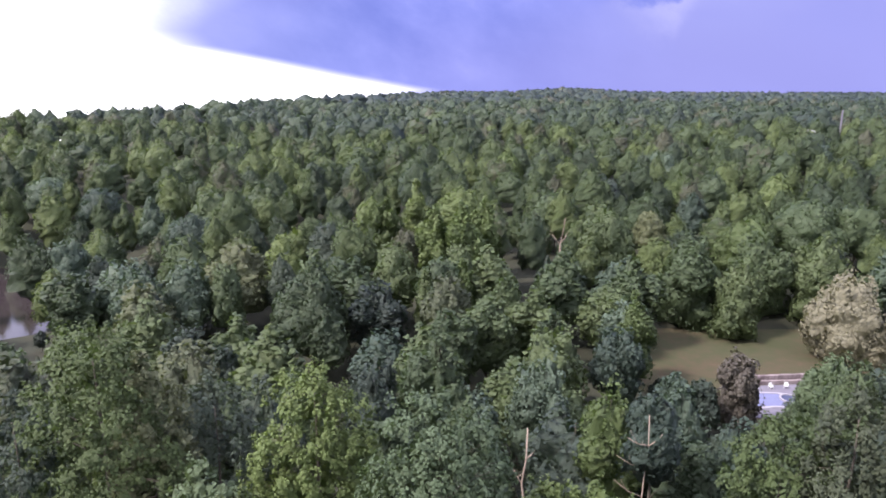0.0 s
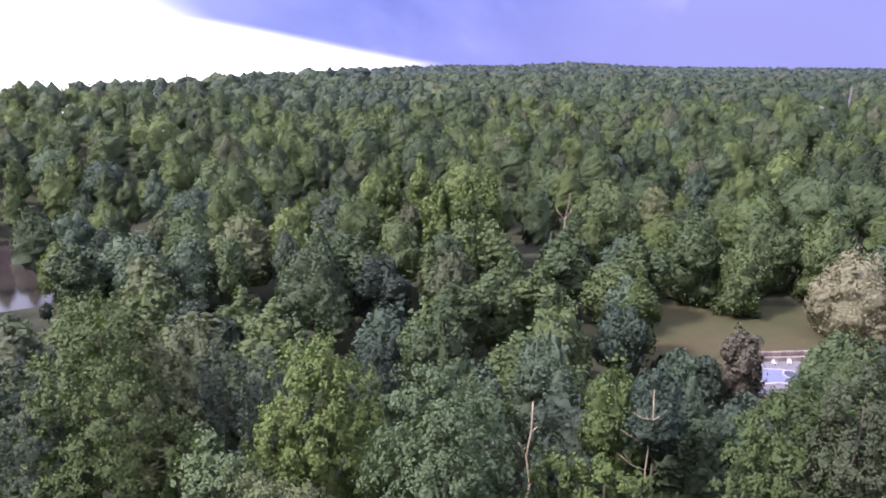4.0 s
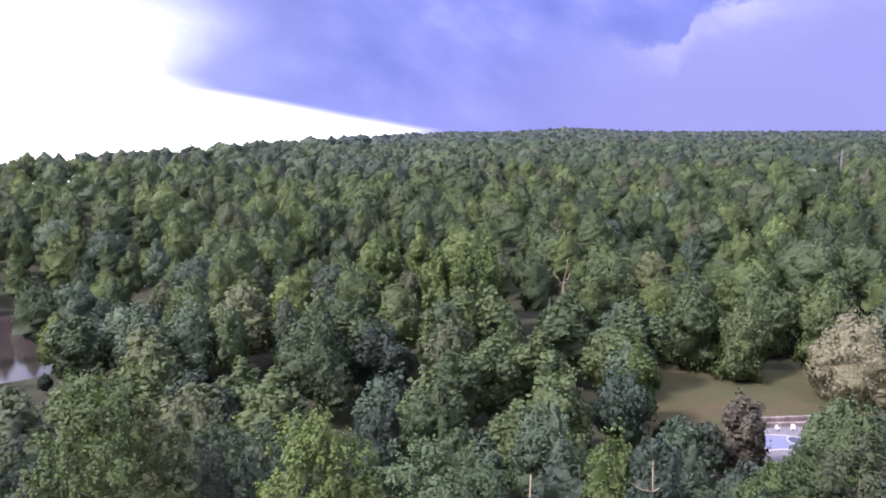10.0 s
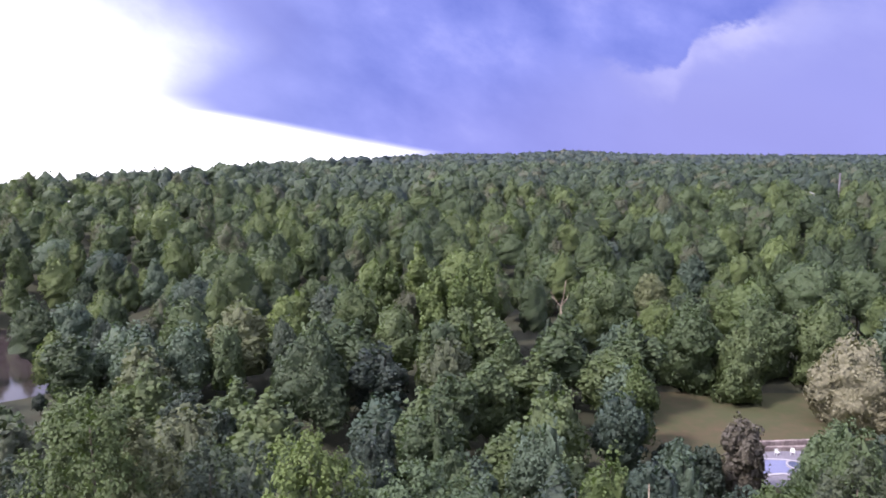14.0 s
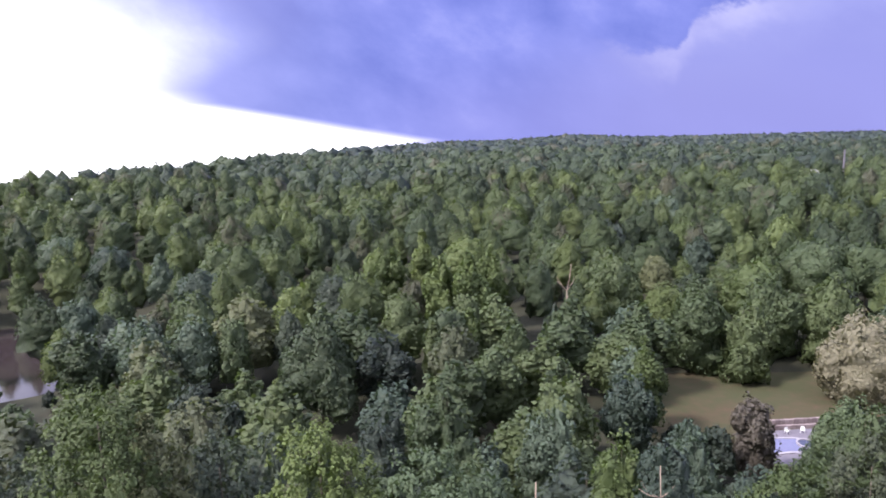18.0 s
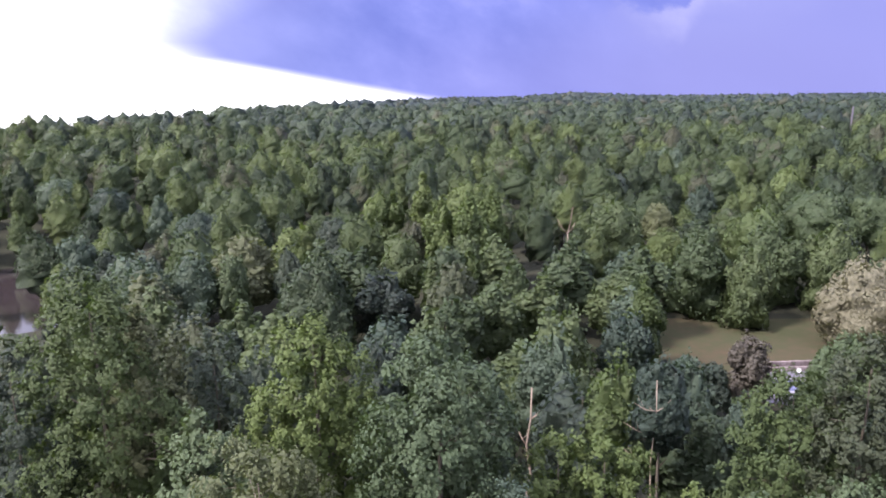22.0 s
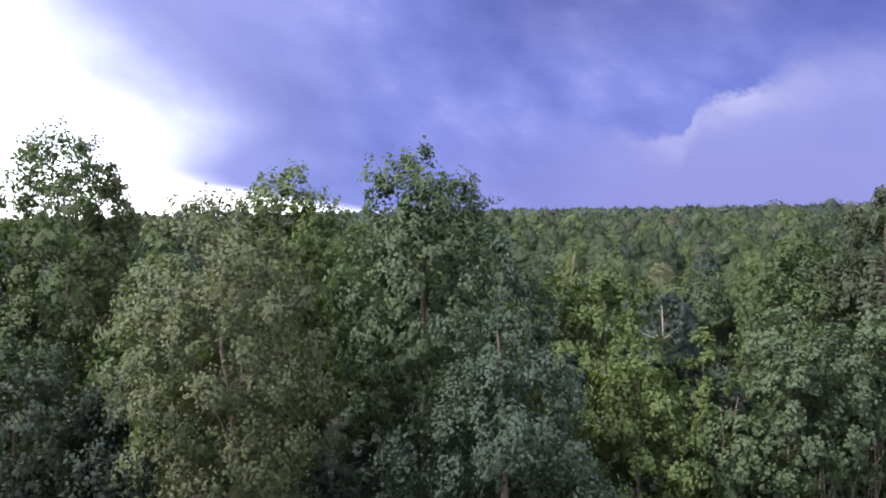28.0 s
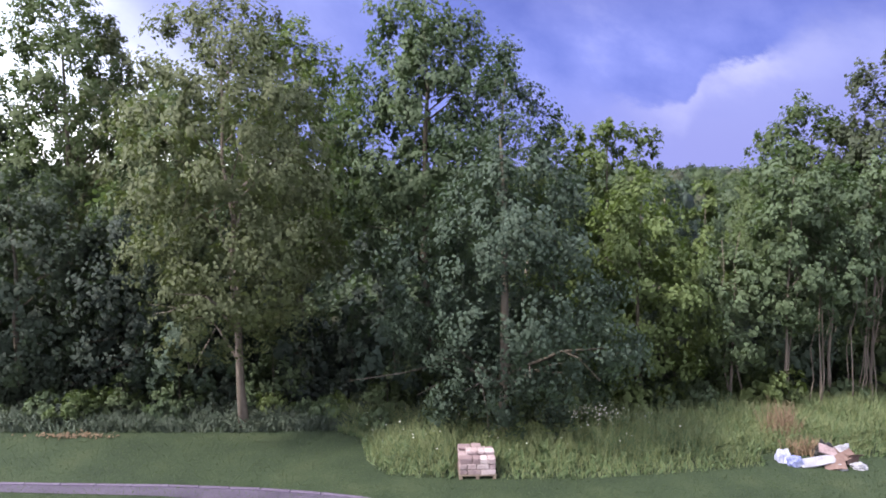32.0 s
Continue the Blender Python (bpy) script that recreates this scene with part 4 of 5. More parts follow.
LAKE = water_material("lake_water", (0.045, 0.035, 0.040))
POOL = water_material("pool_water", (0.22, 0.23, 0.40), 0.12)
SPA = water_material("spa_water", (0.09, 0.10, 0.17), 0.1)
patch("field", ring(*CLEARING, 25, 23, 30, 0.03), 0.10, FIELD, "field of short grass with bare reddish earth patches", "field", 3.0)
patch("glade", ring(-74, 135, 8, 4, 20, 0.1), 0.15, LAWN, "small grassy glade beside the lake", "grass", 3.0)
tagged(patch("water", ring(-104, 146, 44, 37, 40, 0.03), 0, LAKE, "still brown lake water reflecting the sky", "lake", 6.0, -15.0))
STONE = rough_material("pink_stone", [(0.24, 0.17, 0.19), (0.38, 0.285, 0.31), (0.54, 0.44, 0.475)], 2.2, 0.9, 0.7, fine=7.0, spread=0.5)
DARK_STONE = rough_material("shadowed_mortar", [(0.06, 0.055, 0.055), (0.10, 0.09, 0.09)], 4.0, 0.95, 0.5)
WHITE = rough_material("white_plastic", [(0.62, 0.62, 0.66), (0.74, 0.74, 0.78), (0.80, 0.80, 0.84)], 3.0, 0.5, 0.1)


def block(bm, lo, hi, soft=0.0, turn=None):
    """A box between two corners, its edges rounded by soft."""
    made = bmesh.ops.create_cube(bm, size=1.0)
    verts = made["verts"]
    for v in verts:
        v.co = Vector([(a + b) / 2 + c * (b - a) for a, b, c in zip(lo, hi, v.co)])
    if turn is not None:
        bmesh.ops.transform(bm, matrix=turn, verts=verts)
    if soft:
        edges = {e for v in verts for e in v.link_edges}
        bmesh.ops.bevel(bm, geom=list(edges), offset=soft, segments=1, affect="EDGES")


def from_bm(name, bm, mat, parent=None, label=""):
    me = bpy.data.meshes.new(name)
    bm.to_mesh(me)
    bm.free()
    me.materials.append(mat)
    ob = new(name, me)
    if parent:
        ob.parent = parent
    return tagged(ob, label)


def boxes(name, mat, parent, rows, soft=0.0, label=""):
    bm = bmesh.new()
    for lo, hi in rows:
        block(bm, lo, hi, soft)
    return from_bm(name, bm, mat, parent, label)


def slab(name, rim, z0, z1, mat, parent, label=""):
    bm = bmesh.new()
    low = [bm.verts.new((x, y, z0)) for x, y in rim]
    high = [bm.verts.new((x, y, z1)) for x, y in rim]
    n = len(rim)
    bm.faces.new(high)
    bm.faces.new(low[::-1])
    for i in range(n):
        bm.faces.new((low[i], low[(i + 1) % n], high[(i + 1) % n], high[i]))
    return from_bm(name, bm, mat, parent, label)


def hoop(name, inner, outer, z0, z1, mat, parent, label=""):
    bm = bmesh.new()
    n = len(inner)
    rows = [[bm.verts.new((*p, z)) for p in rim] for rim, z in ((inner, z0), (inner, z1), (outer, z1), (outer, z0))]
    for a, b in ((0, 1), (1, 2), (2, 3), (3, 0)):
        for i in range(n):
            bm.faces.new((rows[a][i], rows[a][(i + 1) % n], rows[b][(i + 1) % n], rows[b][i]))
    bmesh.ops.recalc_face_normals(bm, faces=bm.faces[:])
    return from_bm(name, bm, mat, parent, label)


GZ = -13.82
EDGE_STONE = rough_material("lavender_coping", [(0.26, 0.245, 0.31), (0.36, 0.34, 0.41)], 2.0, 0.7, 0.2)
SHIFT = (-1.2, -2.6, 0)
pool = tagged(new("swimming_pool"), "pale lavender swimming pool with a round dark spa", "pool")
deck = [(45.0, 99.6), (60.5, 100.8), (58.5, 93.0), (56.0, 88.5), (50.0, 88.0), (44.5, 90.0)]
slab("deck", deck, GZ - 0.3, GZ, CONCRETE, pool, "pale lavender paved deck")
basin = [(44.8, 93.0), (47.0, 92.6), (49.5, 93.0), (51.8, 92.8), (53.6, 93.4), (54.4, 94.8), (53.8, 96.3), (51.8, 97.0), (49.2, 97.2), (47.0, 97.6), (45.0, 97.4)]
mid = (49.6, 95.2)
hoop("coping", basin, [(mid[0] + (x - mid[0]) * 1.10, mid[1] + (y - mid[1]) * 1.22) for x, y in basin], GZ, GZ + 0.12, EDGE_STONE, pool, "white curved pool rim")
slab("pool_water", basin, GZ - 0.05, GZ + 0.05, POOL, pool, "pale blue still water")
slab("spa_water", ring(52.7, 95.1, 1.15, 1.3, 20), GZ + 0.02, GZ + 0.16, SPA, pool, "dark blue spa water")
hoop("spa_rim", ring(52.7, 95.1, 1.15, 1.3, 20), ring(52.7, 95.1, 1.4, 1.6, 20), GZ, GZ + 0.28, EDGE_STONE, pool, "white round spa rim")

pool.location = SHIFT
WALL_STONE = rough_material("lavender_wall_stone", [(0.15, 0.115, 0.13), (0.22, 0.175, 0.195), (0.30, 0.245, 0.27)], 2.2, 0.9, 0.7, fine=7.0, spread=0.4)
wall = tagged(new("retaining_wall"), "low pinkish stone retaining wall in two tiers behind the pool", "stone wall")
rs = random.Random(4)
for tier, (dy, z0, z1) in enumerate([(0.0, GZ - 0.2, GZ + 0.55), (0.75, GZ - 0.2, GZ + 1.15)]):
    for k in range(21):
        x = 46.0 + 0.72 * k
        y = 100.0 + 0.075 * (x - 46) + dy
        bm = bmesh.new()
        block(bm, (x, y, z0), (x + 0.70, y + 0.45, z1 + rs.uniform(-0.04, 0.04)), 0.03)
        from_bm("stone", bm, WALL_STONE, wall)
wall.location = SHIFT


def garden_chair(x, y, turn):
    ob = tagged(new("garden_chair"), "white plastic garden chair on the pool deck", "chair", "chairs at the pool")
    boxes("seat", WHITE, ob, [((-0.27, -0.26, 0.40), (0.27, 0.26, 0.45))], 0.015)
    boxes("backrest", WHITE, ob, [((-0.27, 0.22, 0.45), (0.27, 0.27, 0.92))], 0.015)
    for a in (-1, 1):
        boxes("armrest", WHITE, ob, [((a * 0.29 - 0.03, -0.25, 0.62), (a * 0.29 + 0.03, 0.25, 0.66))], 0.01)
        for b in (-1, 1):
            boxes("leg", WHITE, ob, [((a * 0.27 - 0.025, b * 0.23 - 0.025, 0.0), (a * 0.27 + 0.025, b * 0.23 + 0.025, 0.41))], 0.006)
    ob.matrix_basis = Matrix.Translation((x, y, GZ)) @ Matrix.Rotation(turn, 4, "Z")
    return ob


garden_chair(50.5, 96.3, 0.3)
garden_chair(52.9, 96.5, -0.4)
BLUE = rough_material("blue_tarp", [(0.05, 0.06, 0.20), (0.08, 0.10, 0.30), (0.14, 0.16, 0.40)], 2.0, 0.5, 0.4)


def heap(name, label, category, x, y, z, sx, sy, sz, mat, seed, sharp=0.25, n=14):
    """A crumpled, draped shape."""
    r = random.Random(seed)
    bm = bmesh.new()
    bmesh.ops.create_icosphere(bm, subdivisions=3, radius=1.0)
    o = Vector((r.uniform(0, 50), r.uniform(0, 50), 0))
    for v in bm.verts:
        k = 1 + sharp * noise.noise(v.co * 1.7 + o) + 0.6 * sharp * noise.noise(v.co * 4.5 + o)
        v.co *= k
        v.co = Vector((v.co.x * sx, v.co.y * sy, max(-0.12, v.co.z) * sz))
    ob = from_bm(name, bm, mat)
    ob.location = (x, y, z)
    return tagged(ob, label, category)


heap("blue_tarp", "crumpled blue tarpaulin on the forest floor", "tarpaulin", 34.1, 76.2, ground_z(34.1, 76.2), 1.3, 1.0, 0.7, BLUE, 8)


# far off: a mast and a house
def mast(x, y, ztop):
    z = ground_z(x, y)
    ob = tagged(new("utility_mast"), "tall pale utility mast above the forest", "mast")
    bm = bmesh.new()
    bmesh.ops.create_cone(bm, segments=10, radius1=0.5, radius2=0.38, depth=ztop - z, cap_ends=True, matrix=Matrix.Translation((0, 0, (ztop - z) / 2)))
    from_bm("pole", bm, CONCRETE, ob)
    boxes("crossarm", BARK, ob, [((-1.2, -0.12, ztop - z - 1.6), (1.2, 0.12, ztop - z - 1.35))])
    ob.location = (x, y, z)


mast(191, 330, 21.2)
ROOF = rough_material("pale_roof", [(0.24, 0.24, 0.26), (0.33, 0.33, 0.36)], 1.0, 0.8, 0.2)
house = tagged(new("house"), "small white house with a pale roof among the trees", "house")
boxes("wall", ROOF, house, [((-4, -3, -1), (4, 3, 6.4))])
bm = bmesh.new()
pts = [(-4.5, -3.5, 6.3), (4.5, -3.5, 6.3), (4.5, 3.5, 6.3), (-4.5, 3.5, 6.3), (-4.5, 0, 9.0), (4.5, 0, 9.0)]
vs = [bm.verts.new(p) for p in pts]
for f in ((0, 1, 5, 4), (2, 3, 4, 5), (0, 4, 3), (1, 2, 5), (3, 2, 1, 0)):
    bm.faces.new([vs[i] for i in f])
from_bm("roof", bm, ROOF, house)
for wx in (-2.2, 0.0, 2.2):
    boxes("window", DARK_STONE, house, [((wx - 0.5, -3.06, 3.4), (wx + 0.5, -3.003, 4.9))])
house.location = (174, 330, ground_z(174, 330) - 3.2)

# ---- undergrowth along the wood's edge ----
SHRUBS = [("shrub", "leafy dark green shrub at the wood's edge", "dark", 2.6, 1.5, 0.20), ("shrub", "bright green big-leaved shrub at the wood's edge", "teal", 2.2, 1.4, 0.26),
          ("sapling", "grey-green sapling at the wood's edge", "grey", 4.0, 1.4, 0.20), ("shrub", "low lime-green shrub at the wood's edge", "lime", 1.6, 1.2, 0.17),
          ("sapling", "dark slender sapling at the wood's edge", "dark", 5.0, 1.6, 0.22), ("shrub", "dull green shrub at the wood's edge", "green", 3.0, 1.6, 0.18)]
bushes = [tree(n, lab, 400 + k, lv, h, r, kind="dome" if h < 3.5 else "broad", foot=0.06, trunk_r=0.05, clumps=20, per=120, clump=r * 0.46, leaf=lf, limbs=4,
               own_limbs=False, category="shrub", inner=0.3) for k, (n, lab, lv, h, r, lf) in enumerate(SHRUBS)]
placed = [False] * len(bushes)
rng = np.random.default_rng(9)


def add_bush(k, x, y, s, tall=1.0):
    m = Matrix.Translation((x, y, ground_z(x, y))) @ Matrix.Rotation(rng.uniform(0, 6.28), 4, "Z") @ Matrix.Diagonal((s, s, s * tall, 1))
    ob = copy_thing(bushes[k], m) if placed[k] else bushes[k]
    if not placed[k]:
        ob.matrix_basis, placed[k] = m, True
    tagged(ob, group="undergrowth along the wood's edge")


edge_y = [(-30, 23.9), (-6, 24.3), (-1, 24.6), (3, 25.6), (9, 27.0), (20, 29.2), (26, 30.5)]
for row in range(3):
    x = -27.0
    while x < 27:
        k = [(0, 5, 3, 0, 1, 3), (0, 5, 2, 0, 5, 1), (4, 4, 2, 0, 4, 5)][row][int(rng.integers(6))]
        y = ramped(x, edge_y) + 0.15 + row * 1.7 + rng.uniform(-0.3, 0.5)
        if math.hypot(x + 6, y - 23.8) > 0.9:
            add_bush(k, x, y, rng.uniform(0.6, 1.15) * (0.8, 1.25, 1.2)[row])
        x += rng.uniform(0.9, 1.7) * (0.85, 1.25, 1.6)[row]
for x, y, k, s in [(-1.2, 22.9, 1, 0.9), (1.2, 22.6, 1, 1.0), (9.5, 25.6, 1, 1.15), (-13.8, 24.4, 1, 1.0), (6.0, 24.4, 5, 0.9), (-3.2, 24.2, 1, 0.9), (13.8, 27.2, 3, 1.3), (3.4, 23.6, 5, 0.8), (14.0, 26.2, 3, 1.35), (11.2, 25.9, 1, 1.2), (17.2, 27.0, 1, 1.1), (20.2, 27.8, 3, 1.4), (8.4, 24.9, 3, 1.1), (-9.0, 23.9, 1, 0.9), (-12.2, 23.8, 3, 1.0), (-16.5, 23.9, 1, 1.1)]:
    add_bush(k, x, y, s)


def stem_cluster(label, seed, x, y, count, height):
    """Slender bare stems rising close together."""
    r = np.random.default_rng(seed)
    ob = tagged(new("stem_cluster"), label, "saplings", group="pale stems at the wood's edge")
    for _ in range(count):
        h = height * r.uniform(0.7, 1.1)
        a = (r.normal(0, 0.28), r.normal(0, 0.2), -0.3)
        b = (a[0] + r.normal(0.1, 0.35), a[1] + r.normal(0, 0.3), h)
        w = r.uniform(0.018, 0.034)
        pts = bent(r, a, b, 6, 0.1)
        pieces = [tube(pts, [w * (1.1 - 0.13 * i) for i in range(7)], 6)]
        for i in (3, 4, 5):
            e = np.array(pts[i]) + np.array([r.normal(0, 0.4), r.normal(0, 0.3), 0.6])
            pieces.append(tube([pts[i], tuple(e)], [w * 0.45, w * 0.15], 4))
        part("stem", mesh_of("stem", *join(pieces), PALE_BARK, True), ob)
    return stand(ob, x, y)


for k, (x, y, n, h) in enumerate([(15.0, 26.4, 2, 7.5), (16.0, 26.7, 3, 8.0), (17.4, 26.9, 4, 8.5), (18.4, 27.3, 4, 8.0), (19.8, 27.8, 3, 8.0), (12.6, 26.2, 2, 6.5)]):
    stem_cluster("cluster of slender pale bare stems under the leaves", 500 + k, x, y, n, h)
# dim filling behind the first trunks: dark leaf colour stands in for inner shade
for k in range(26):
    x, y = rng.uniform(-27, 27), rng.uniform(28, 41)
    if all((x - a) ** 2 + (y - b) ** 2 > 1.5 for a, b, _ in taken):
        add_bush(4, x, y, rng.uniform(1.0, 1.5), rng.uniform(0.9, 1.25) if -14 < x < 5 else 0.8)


# ---- lawn, weeds, drive ----
def blades(name, label, spots_xyz, height, width, mat, seed, bend=0.35, category="grass", rising=False):
    """Upright blades, each of two bent quads."""
    r = np.random.default_rng(seed)
    p = np.array(spots_xyz)
    n = len(p)
    h = height * r.uniform(0.5, 1.15, (n, 1))
    if rising:
        h *= np.array([min(1, 0.3 + 0.5 * (y - ramped(x, front))) for x, y, _ in spots_xyz])[:, None] * np.array([0.75 + 0.5 * noise.noise((x * 0.5, y * 0.5, 3)) for x, y, _ in spots_xyz])[:, None]
    a = r.uniform(-1.4, 1.4, n)
    side = np.stack([np.cos(a), np.sin(a), 0 * a], 1) * width * 0.5
    lean = r.normal(0, bend, (n, 3)) * np.array([1, 1, 0]) * h
    up = np.array([0, 0, 1.0])
    m = p + up * h * 0.55 + lean * 0.3
    t = p + up * h + lean
    q1 = np.stack([p - side, p + side, m + side * 0.9, m - side * 0.9], 1)
    q2 = np.stack([m - side * 0.9, m + side * 0.9, t + side * 0.2, t - side * 0.2], 1)
    return tagged(new(name, quads_mesh(name, np.concatenate([q1, q2]).reshape(-1, 3), mat, None, np.repeat(np.tile(up * 0.8 + np.array([0, -0.35, 0]) + 0.35 * np.stack([np.sin(a), -np.cos(a), 0 * a], 1), (2, 1)) + r.normal(0, 0.15, (2 * n, 3)), 4, 0))), label, category, kind="stuff")


WEED = leaf_material("weed_leaf", (0.14, 0.185, 0.085), (0.23, 0.265, 0.13), (0.38, 0.37, 0.21), 0.3)
BROAD = leaf_material("broad_weed_leaf", (0.080, 0.130, 0.062), (0.125, 0.18, 0.082), (0.19, 0.24, 0.115), 0.3)
STRAW = leaf_material("dry_weed", (0.15, 0.10, 0.068), (0.22, 0.145, 0.10), (0.30, 0.205, 0.14), 0.2)
TURF = leaf_material("turf_blade", (0.030, 0.052, 0.022), (0.044, 0.070, 0.030), (0.064, 0.092, 0.040), 0.3)
PETAL = rough_material("white_petal", [(0.55, 0.55, 0.50), (0.72, 0.72, 0.66)], 5.0, 0.8, 0.1)
front = [(-2.6, 23.2), (-1.7, 22.6), (-1.2, 20.6), (-0.5, 19.6), (0.8, 19.35), (5, 19.35), (9, 20.0), (12, 20.6), (15, 21.2), (27, 22.6)]
r7 = np.random.default_rng(77)


def strewn(n, x0, x1, thin=1.0):
    out = []
    while len(out) < n:
        x = r7.uniform(x0, x1)
        y0, y1 = ramped(x, front), ramped(x, edge_y) + 1.2
        y = y0 + (y1 - y0) * r7.uniform() ** thin
        if y1 > y0 and not (1.55 < x < 2.85 and y < 20.4) and not (11.2 < x < 14.3 and y < 21.4):
            out.append((x, y, ground_z(x, y)))
    return out


blades("tall_weeds", "tall yellow-green meadow weeds and grass", strewn(26000, -2.6, 26), 1.0, 0.017, WEED, 1, rising=True)
blades("leafy_weeds", "broad-leaved green weeds among the grass", strewn(13000, -2.6, 26), 0.7, 0.085, BROAD, 2, 0.7, rising=True)
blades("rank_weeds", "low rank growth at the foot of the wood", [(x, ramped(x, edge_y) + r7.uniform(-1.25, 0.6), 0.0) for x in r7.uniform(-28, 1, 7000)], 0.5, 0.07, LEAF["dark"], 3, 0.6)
blades("lawn_grass", "short green lawn blades", [(x, y, 0.0) for x, y in zip(r7.uniform(-20, 26, 30000), r7.uniform(16.0, 24.4, 30000))], 0.055, 0.022, TURF, 4, 0.5)
blades("dry_brush", "dry orange-brown dead brush", [(12.75 + r7.normal(0, 0.26), 22.8 + r7.normal(0, 0.25), 0.0) for _ in range(300)], 1.15, 0.022, STRAW, 5, 0.25, "dead brush")
blades("dry_brush", "patch of dry reddish brush behind the rubbish", [(12.9 + r7.normal(0, 0.3), 21.5 + r7.normal(0, 0.15), 0.0) for _ in range(220)], 0.5, 0.028, STRAW, 6, 0.3, "dead brush")
dots = np.array([(6.2 + r7.normal(0, 0.75), 22.9 + r7.normal(0, 0.5), r7.uniform(0.75, 1.15)) for _ in range(170)]
                + [(x, y, r7.uniform(0.7, 1.1)) for x, y, _ in strewn(90, -1.5, 9)])
flat_up = np.tile((0.0, -0.6, 0.8), (len(dots), 1)) + r7.normal(0, 0.3, (len(dots), 3))
tagged(new("wild_flowers", quads_mesh("wild_flowers", quad_cloud(dots, flat_up, 0.042, r7, 0.9), PETAL)), "small white wild flowers among the weeds", "flowers", kind="stuff")
reds = np.array([(-11.6 + r7.normal(0, 0.7), 22.55 + r7.normal(0, 0.12), r7.uniform(0.03, 0.12)) for _ in range(160)])
tagged(new("fallen_leaves", quads_mesh("fallen_leaves", quad_cloud(reds, np.tile((0.0, -0.3, 1.0), (160, 1)) + r7.normal(0, 0.3, (160, 3)), 0.10, r7), STRAW)),
       "reddish fallen leaves along the lawn's end", "leaves", kind="stuff")

outer = [(-60, 18.9), (-30, 18.85), (-12, 18.8), (-6.7, 18.72), (-4, 18.55), (-2.2, 18.3), (-1.0, 18.05), (0.4, 17.4), (1.6, 16.2), (2.4, 14.4)]
inner = [(-1.0, 14.4), (-1.6, 15.9), (-2.6, 17.2), (-4.2, 17.75), (-6.7, 18.12), (-12, 18.3), (-30, 18.35), (-60, 18.4)]
patch("road", outer + inner, 0.012, ASPHALT, "worn purplish asphalt drive curving across the lawn", "driveway", 3.0, 0.0)
EDGING = rough_material("pale_edging", [(0.085, 0.064, 0.115), (0.115, 0.090, 0.15), (0.15, 0.12, 0.19)], 1.5, 0.9, 0.4)
edging = tagged(new("drive_edging"), "pale concrete edging along the asphalt drive", "kerb", kind="structure")
for k in range(len(outer) - 1):
    (xa, ya), (xb, yb) = outer[k], outer[k + 1]
    n = max(1, int(math.hypot(xb - xa, yb - ya) / 0.9))
    if xa < -24:
        continue
    for i in range(n):
        p, q = Vector((xa + (xb - xa) * i / n, ya + (yb - ya) * i / n, 0)), Vector((xa + (xb - xa) * (i + 1) / n, ya + (yb - ya) * (i + 1) / n, 0))
        bm = bmesh.new()
        block(bm, (0.01, -0.06, -0.1), ((q - p).length - 0.01, 0.06, 0.05), 0.012)
        ob = from_bm("kerb_stone", bm, EDGING, edging)
        ob.matrix_basis = Matrix.Translation(p) @ Matrix.Rotation(math.atan2(q.y - p.y, q.x - p.x), 4, "Z")

# ---- pallet of stone ----
WOOD = rough_material("grey_pallet_wood", [(0.14, 0.10, 0.085), (0.22, 0.17, 0.14), (0.30, 0.24, 0.20)], 3.0, 0.9, 0.4, stretch=(1, 6, 6))
pallet = tagged(new("stone_pallet"), "stacked pinkish building stones on a wooden pallet", "stone stack")
for k in range(5):
    boxes("board", WOOD, pallet, [((-0.56, -0.5 + 0.22 * k, 0.10), (0.56, -0.38 + 0.22 * k, 0.13))], 0.004)
for k in range(3):
    boxes("bearer", WOOD, pallet, [((-0.55 + 0.5 * k, -0.5, 0.0), (-0.45 + 0.5 * k, 0.5, 0.10))], 0.004)
rp = random.Random(21)
z = 0.13
for course, hgt in enumerate([0.17, 0.16, 0.17, 0.11]):
    for j in range(3):
        y, x = -0.50 + 0.335 * j, -0.54
        while x < 0.45:
            w = min(rp.uniform(0.20, 0.42), 0.54 - x)
            if 0.54 - (x + w) < 0.16:
                w = 0.54 - x
            if not (course == 3 and (j < 1 or rp.random() < 0.4)):
                bm = bmesh.new()
                e = rp.uniform(0, 0.035)
                block(bm, (x + 0.008, y + e, z + 0.004), (x + w - 0.008, y + 0.325, z + hgt - rp.uniform(0.004, 0.03)), 0.014)
                for v in bm.verts:
                    v.co += Vector((rp.uniform(-1, 1), rp.uniform(-1, 1), rp.uniform(-1, 1))) * 0.006
                from_bm("stone", bm, STONE, pallet)
            x += w
    z += hgt
pallet.matrix_basis = Matrix.Translation((2.2, 19.85, 0)) @ Matrix.Rotation(0.06, 4, "Z")

# ---- rubbish pile ----
CARD = rough_material("wet_cardboard", [(0.10, 0.062, 0.060), (0.155, 0.096, 0.092), (0.21, 0.14, 0.13)], 2.5, 0.85, 0.2)
BAG = rough_material("blue_white_bag", [(0.14, 0.16, 0.42), (0.26, 0.28, 0.52), (0.48, 0.48, 0.64)], 2.4, 0.35, 0.5, spread=0.3)
PALE = rough_material("white_bag", [(0.22, 0.21, 0.27), (0.34, 0.33, 0.40), (0.48, 0.47, 0.54)], 4.0, 0.4, 0.5)
BLACK = rough_material("black_plastic", [(0.018, 0.018, 0.022), (0.035, 0.035, 0.042)], 4.0, 0.4, 0.4)
heap("plastic_bag", "blue and white crumpled plastic bag", "bag", 11.85, 20.8, 0.04, 0.2, 0.18, 0.36, BAG, 31, 0.5)
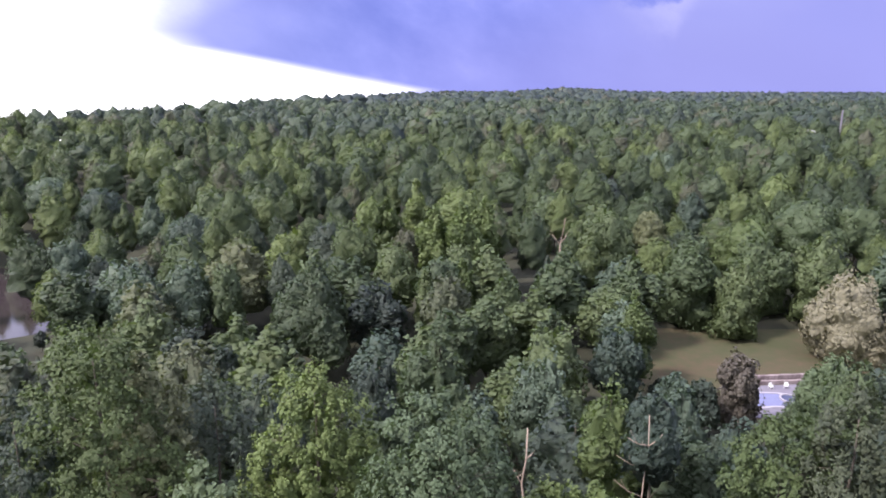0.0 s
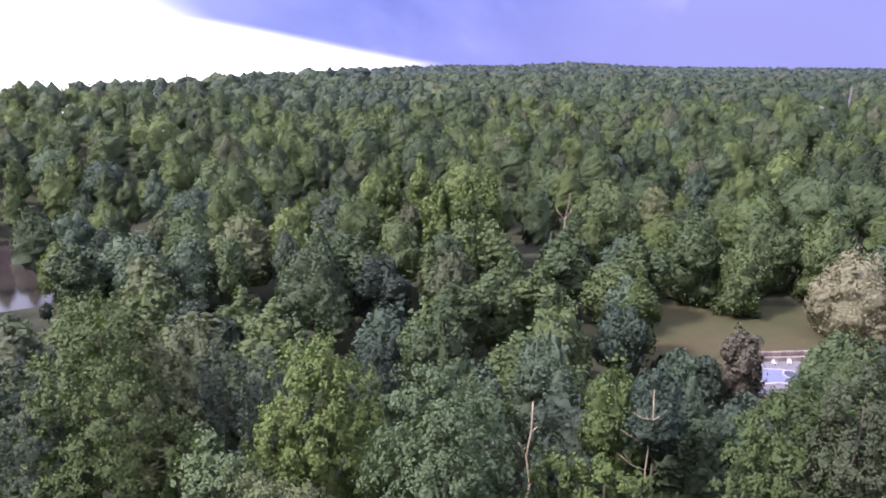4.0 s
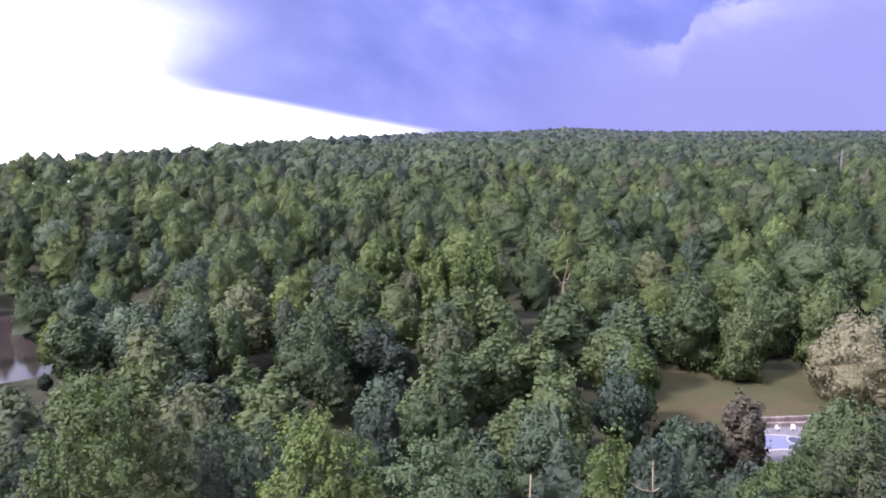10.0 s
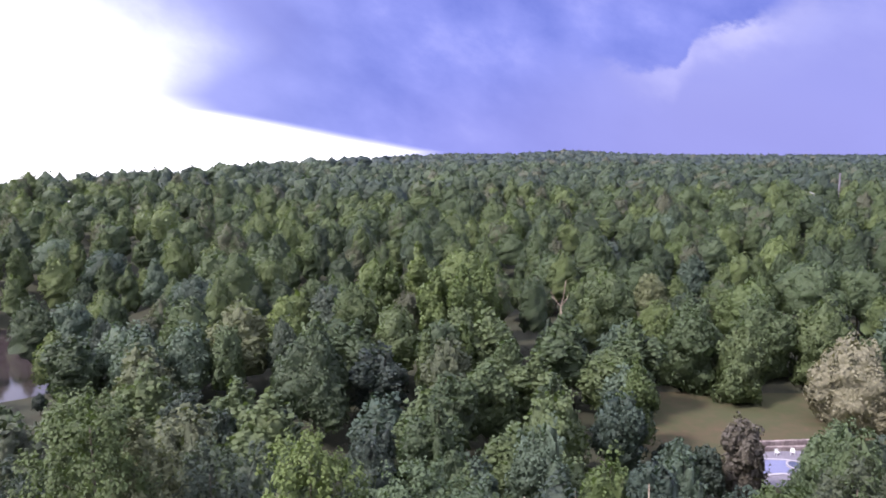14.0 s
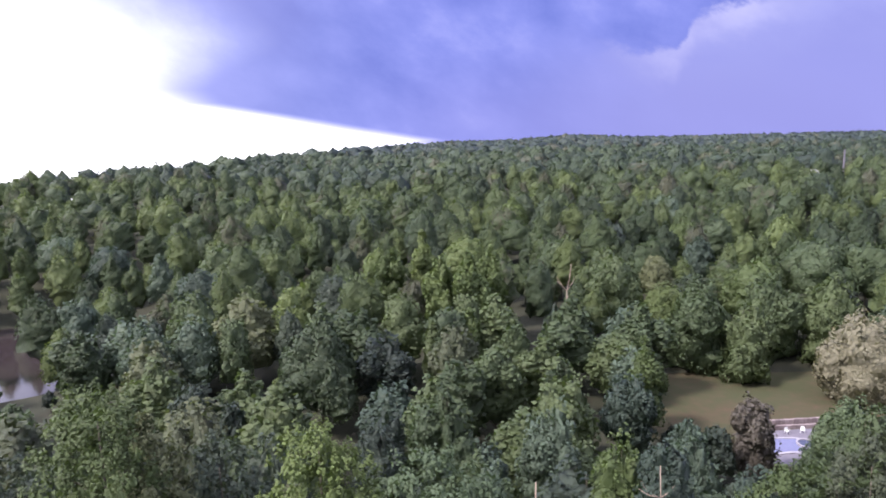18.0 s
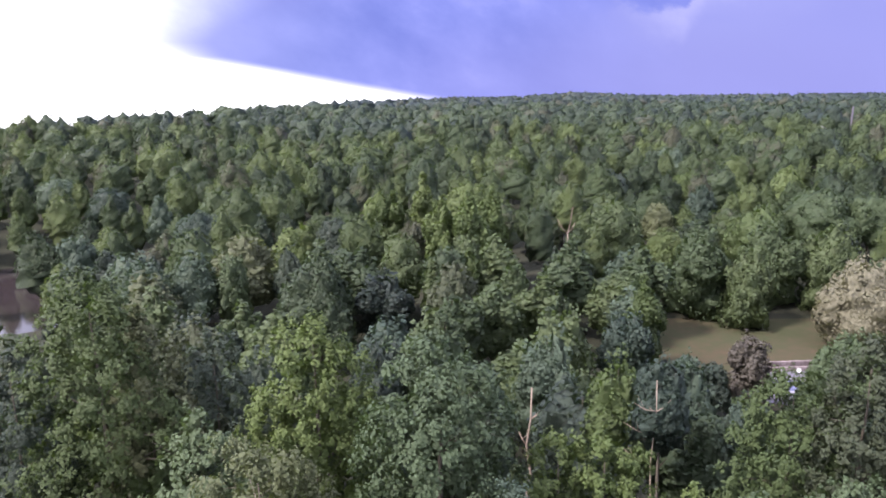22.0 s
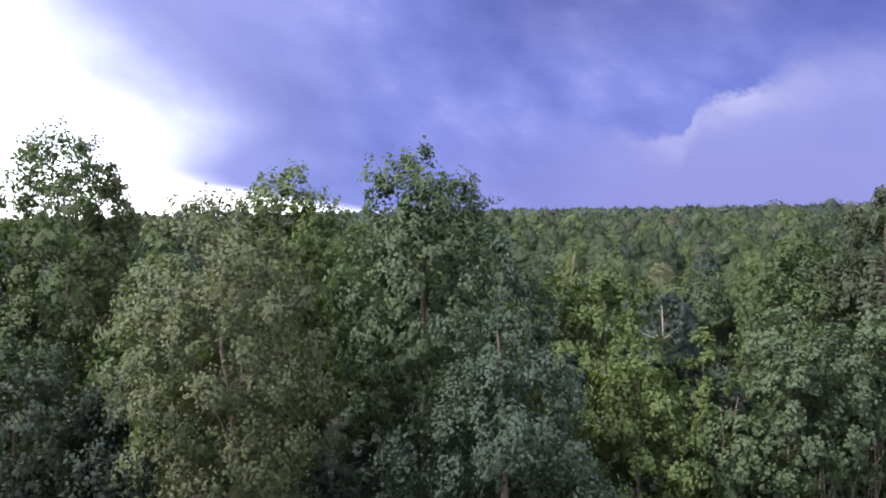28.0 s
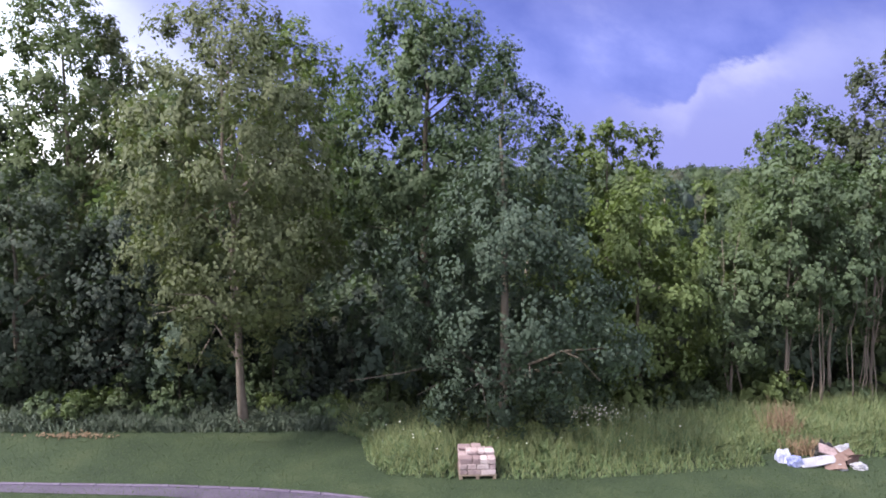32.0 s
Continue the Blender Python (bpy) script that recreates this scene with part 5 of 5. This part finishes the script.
heap("plastic_bag", "pale lavender crumpled plastic bag", "bag", 12.1, 20.55, 0.03, 0.24, 0.22, 0.26, BAG, 32, 0.5)
heap("white_bag", "white torn plastic bag on the pile", "bag", 13.75, 20.95, 0.28, 0.26, 0.22, 0.26, PALE, 33, 0.5)
heap("white_bag", "white flattened bag at the pile's foot", "bag", 13.95, 20.35, 0.02, 0.22, 0.18, 0.16, PALE, 34, 0.5)
heap("white_bag", "white paper rubbish at the pile's foot", "bag", 13.35, 20.25, 0.02, 0.16, 0.12, 0.12, PALE, 35, 0.5)
heap("black_bag", "black plastic rubbish bag", "bag", 13.25, 21.15, 0.03, 0.30, 0.26, 0.50, BLACK, 36, 0.4)
heap("white_bag", "white scrap lying on the lawn", "bag", 15.2, 20.6, 0.0, 0.14, 0.10, 0.05, PALE, 37, 0.5)


def board(label, size, spot, turns, mat, name="cardboard_sheet", category="cardboard"):
    bm = bmesh.new()
    block(bm, (-size[0] / 2, -size[1] / 2, -size[2] / 2), (size[0] / 2, size[1] / 2, size[2] / 2), 0.01)
    bmesh.ops.subdivide_edges(bm, edges=bm.edges[:], cuts=3, use_grid_fill=True)
    for v in bm.verts:
        v.co.z += 0.05 * noise.noise(v.co * 2.2 + Vector(spot))
    ob = from_bm(name, bm, mat)
    ob.matrix_basis = pose(*spot, *turns)
    return tagged(ob, label, category)


board("long white plastic sheet slumped on the pile", (1.15, 0.36, 0.05), (12.75, 20.5, 0.15), (22, -6, 6), PALE, "plastic_sheet", "plastic sheet")
board("brown cardboard sheet leaning on the pile", (0.7, 0.32, 0.04), (13.55, 20.55, 0.26), (30, -22, 8), CARD)
board("reddish brown cardboard flap under the pile", (0.6, 0.45, 0.04), (13.2, 20.35, 0.12), (24, -10, -18), CARD)
board("pale panel of board leaning on the heap", (0.7, 0.35, 0.05), (13.3, 20.8, 0.34), (30, 20, -12), STONE, "panel", "panel")


def carton(label, x, y, z, sx, sy, sz, turns):
    ob = tagged(new("carton"), label, "box")
    t = 0.012
    boxes("side", CARD, ob, [((-sx / 2, -sy / 2, 0), (sx / 2, -sy / 2 + t, sz)), ((-sx / 2, sy / 2 - t, 0), (sx / 2, sy / 2, sz)),
                             ((-sx / 2, -sy / 2 + t, 0), (-sx / 2 + t, sy / 2 - t, sz)), ((sx / 2 - t, -sy / 2 + t, 0), (sx / 2, sy / 2 - t, sz))])
    boxes("base", CARD, ob, [((-sx / 2 + t, -sy / 2 + t, 0), (sx / 2 - t, sy / 2 - t, t))])
    for a in (-1, 1):
        bm = bmesh.new()
        block(bm, (-sx / 2, 0, -t / 2), (sx / 2, sy * 0.45, t / 2))
        fl = from_bm("flap", bm, CARD, ob)
        fl.matrix_basis = Matrix.Translation((0, a * sy / 2, sz)) @ Matrix.Rotation(0.5 * a + (0 if a > 0 else math.pi), 4, "X")
    ob.matrix_basis = pose(x, y, z, *turns)


carton("open brown cardboard carton in the pile", 13.75, 20.7, 0.02, 0.5, 0.4, 0.3, (0, 12, 25))
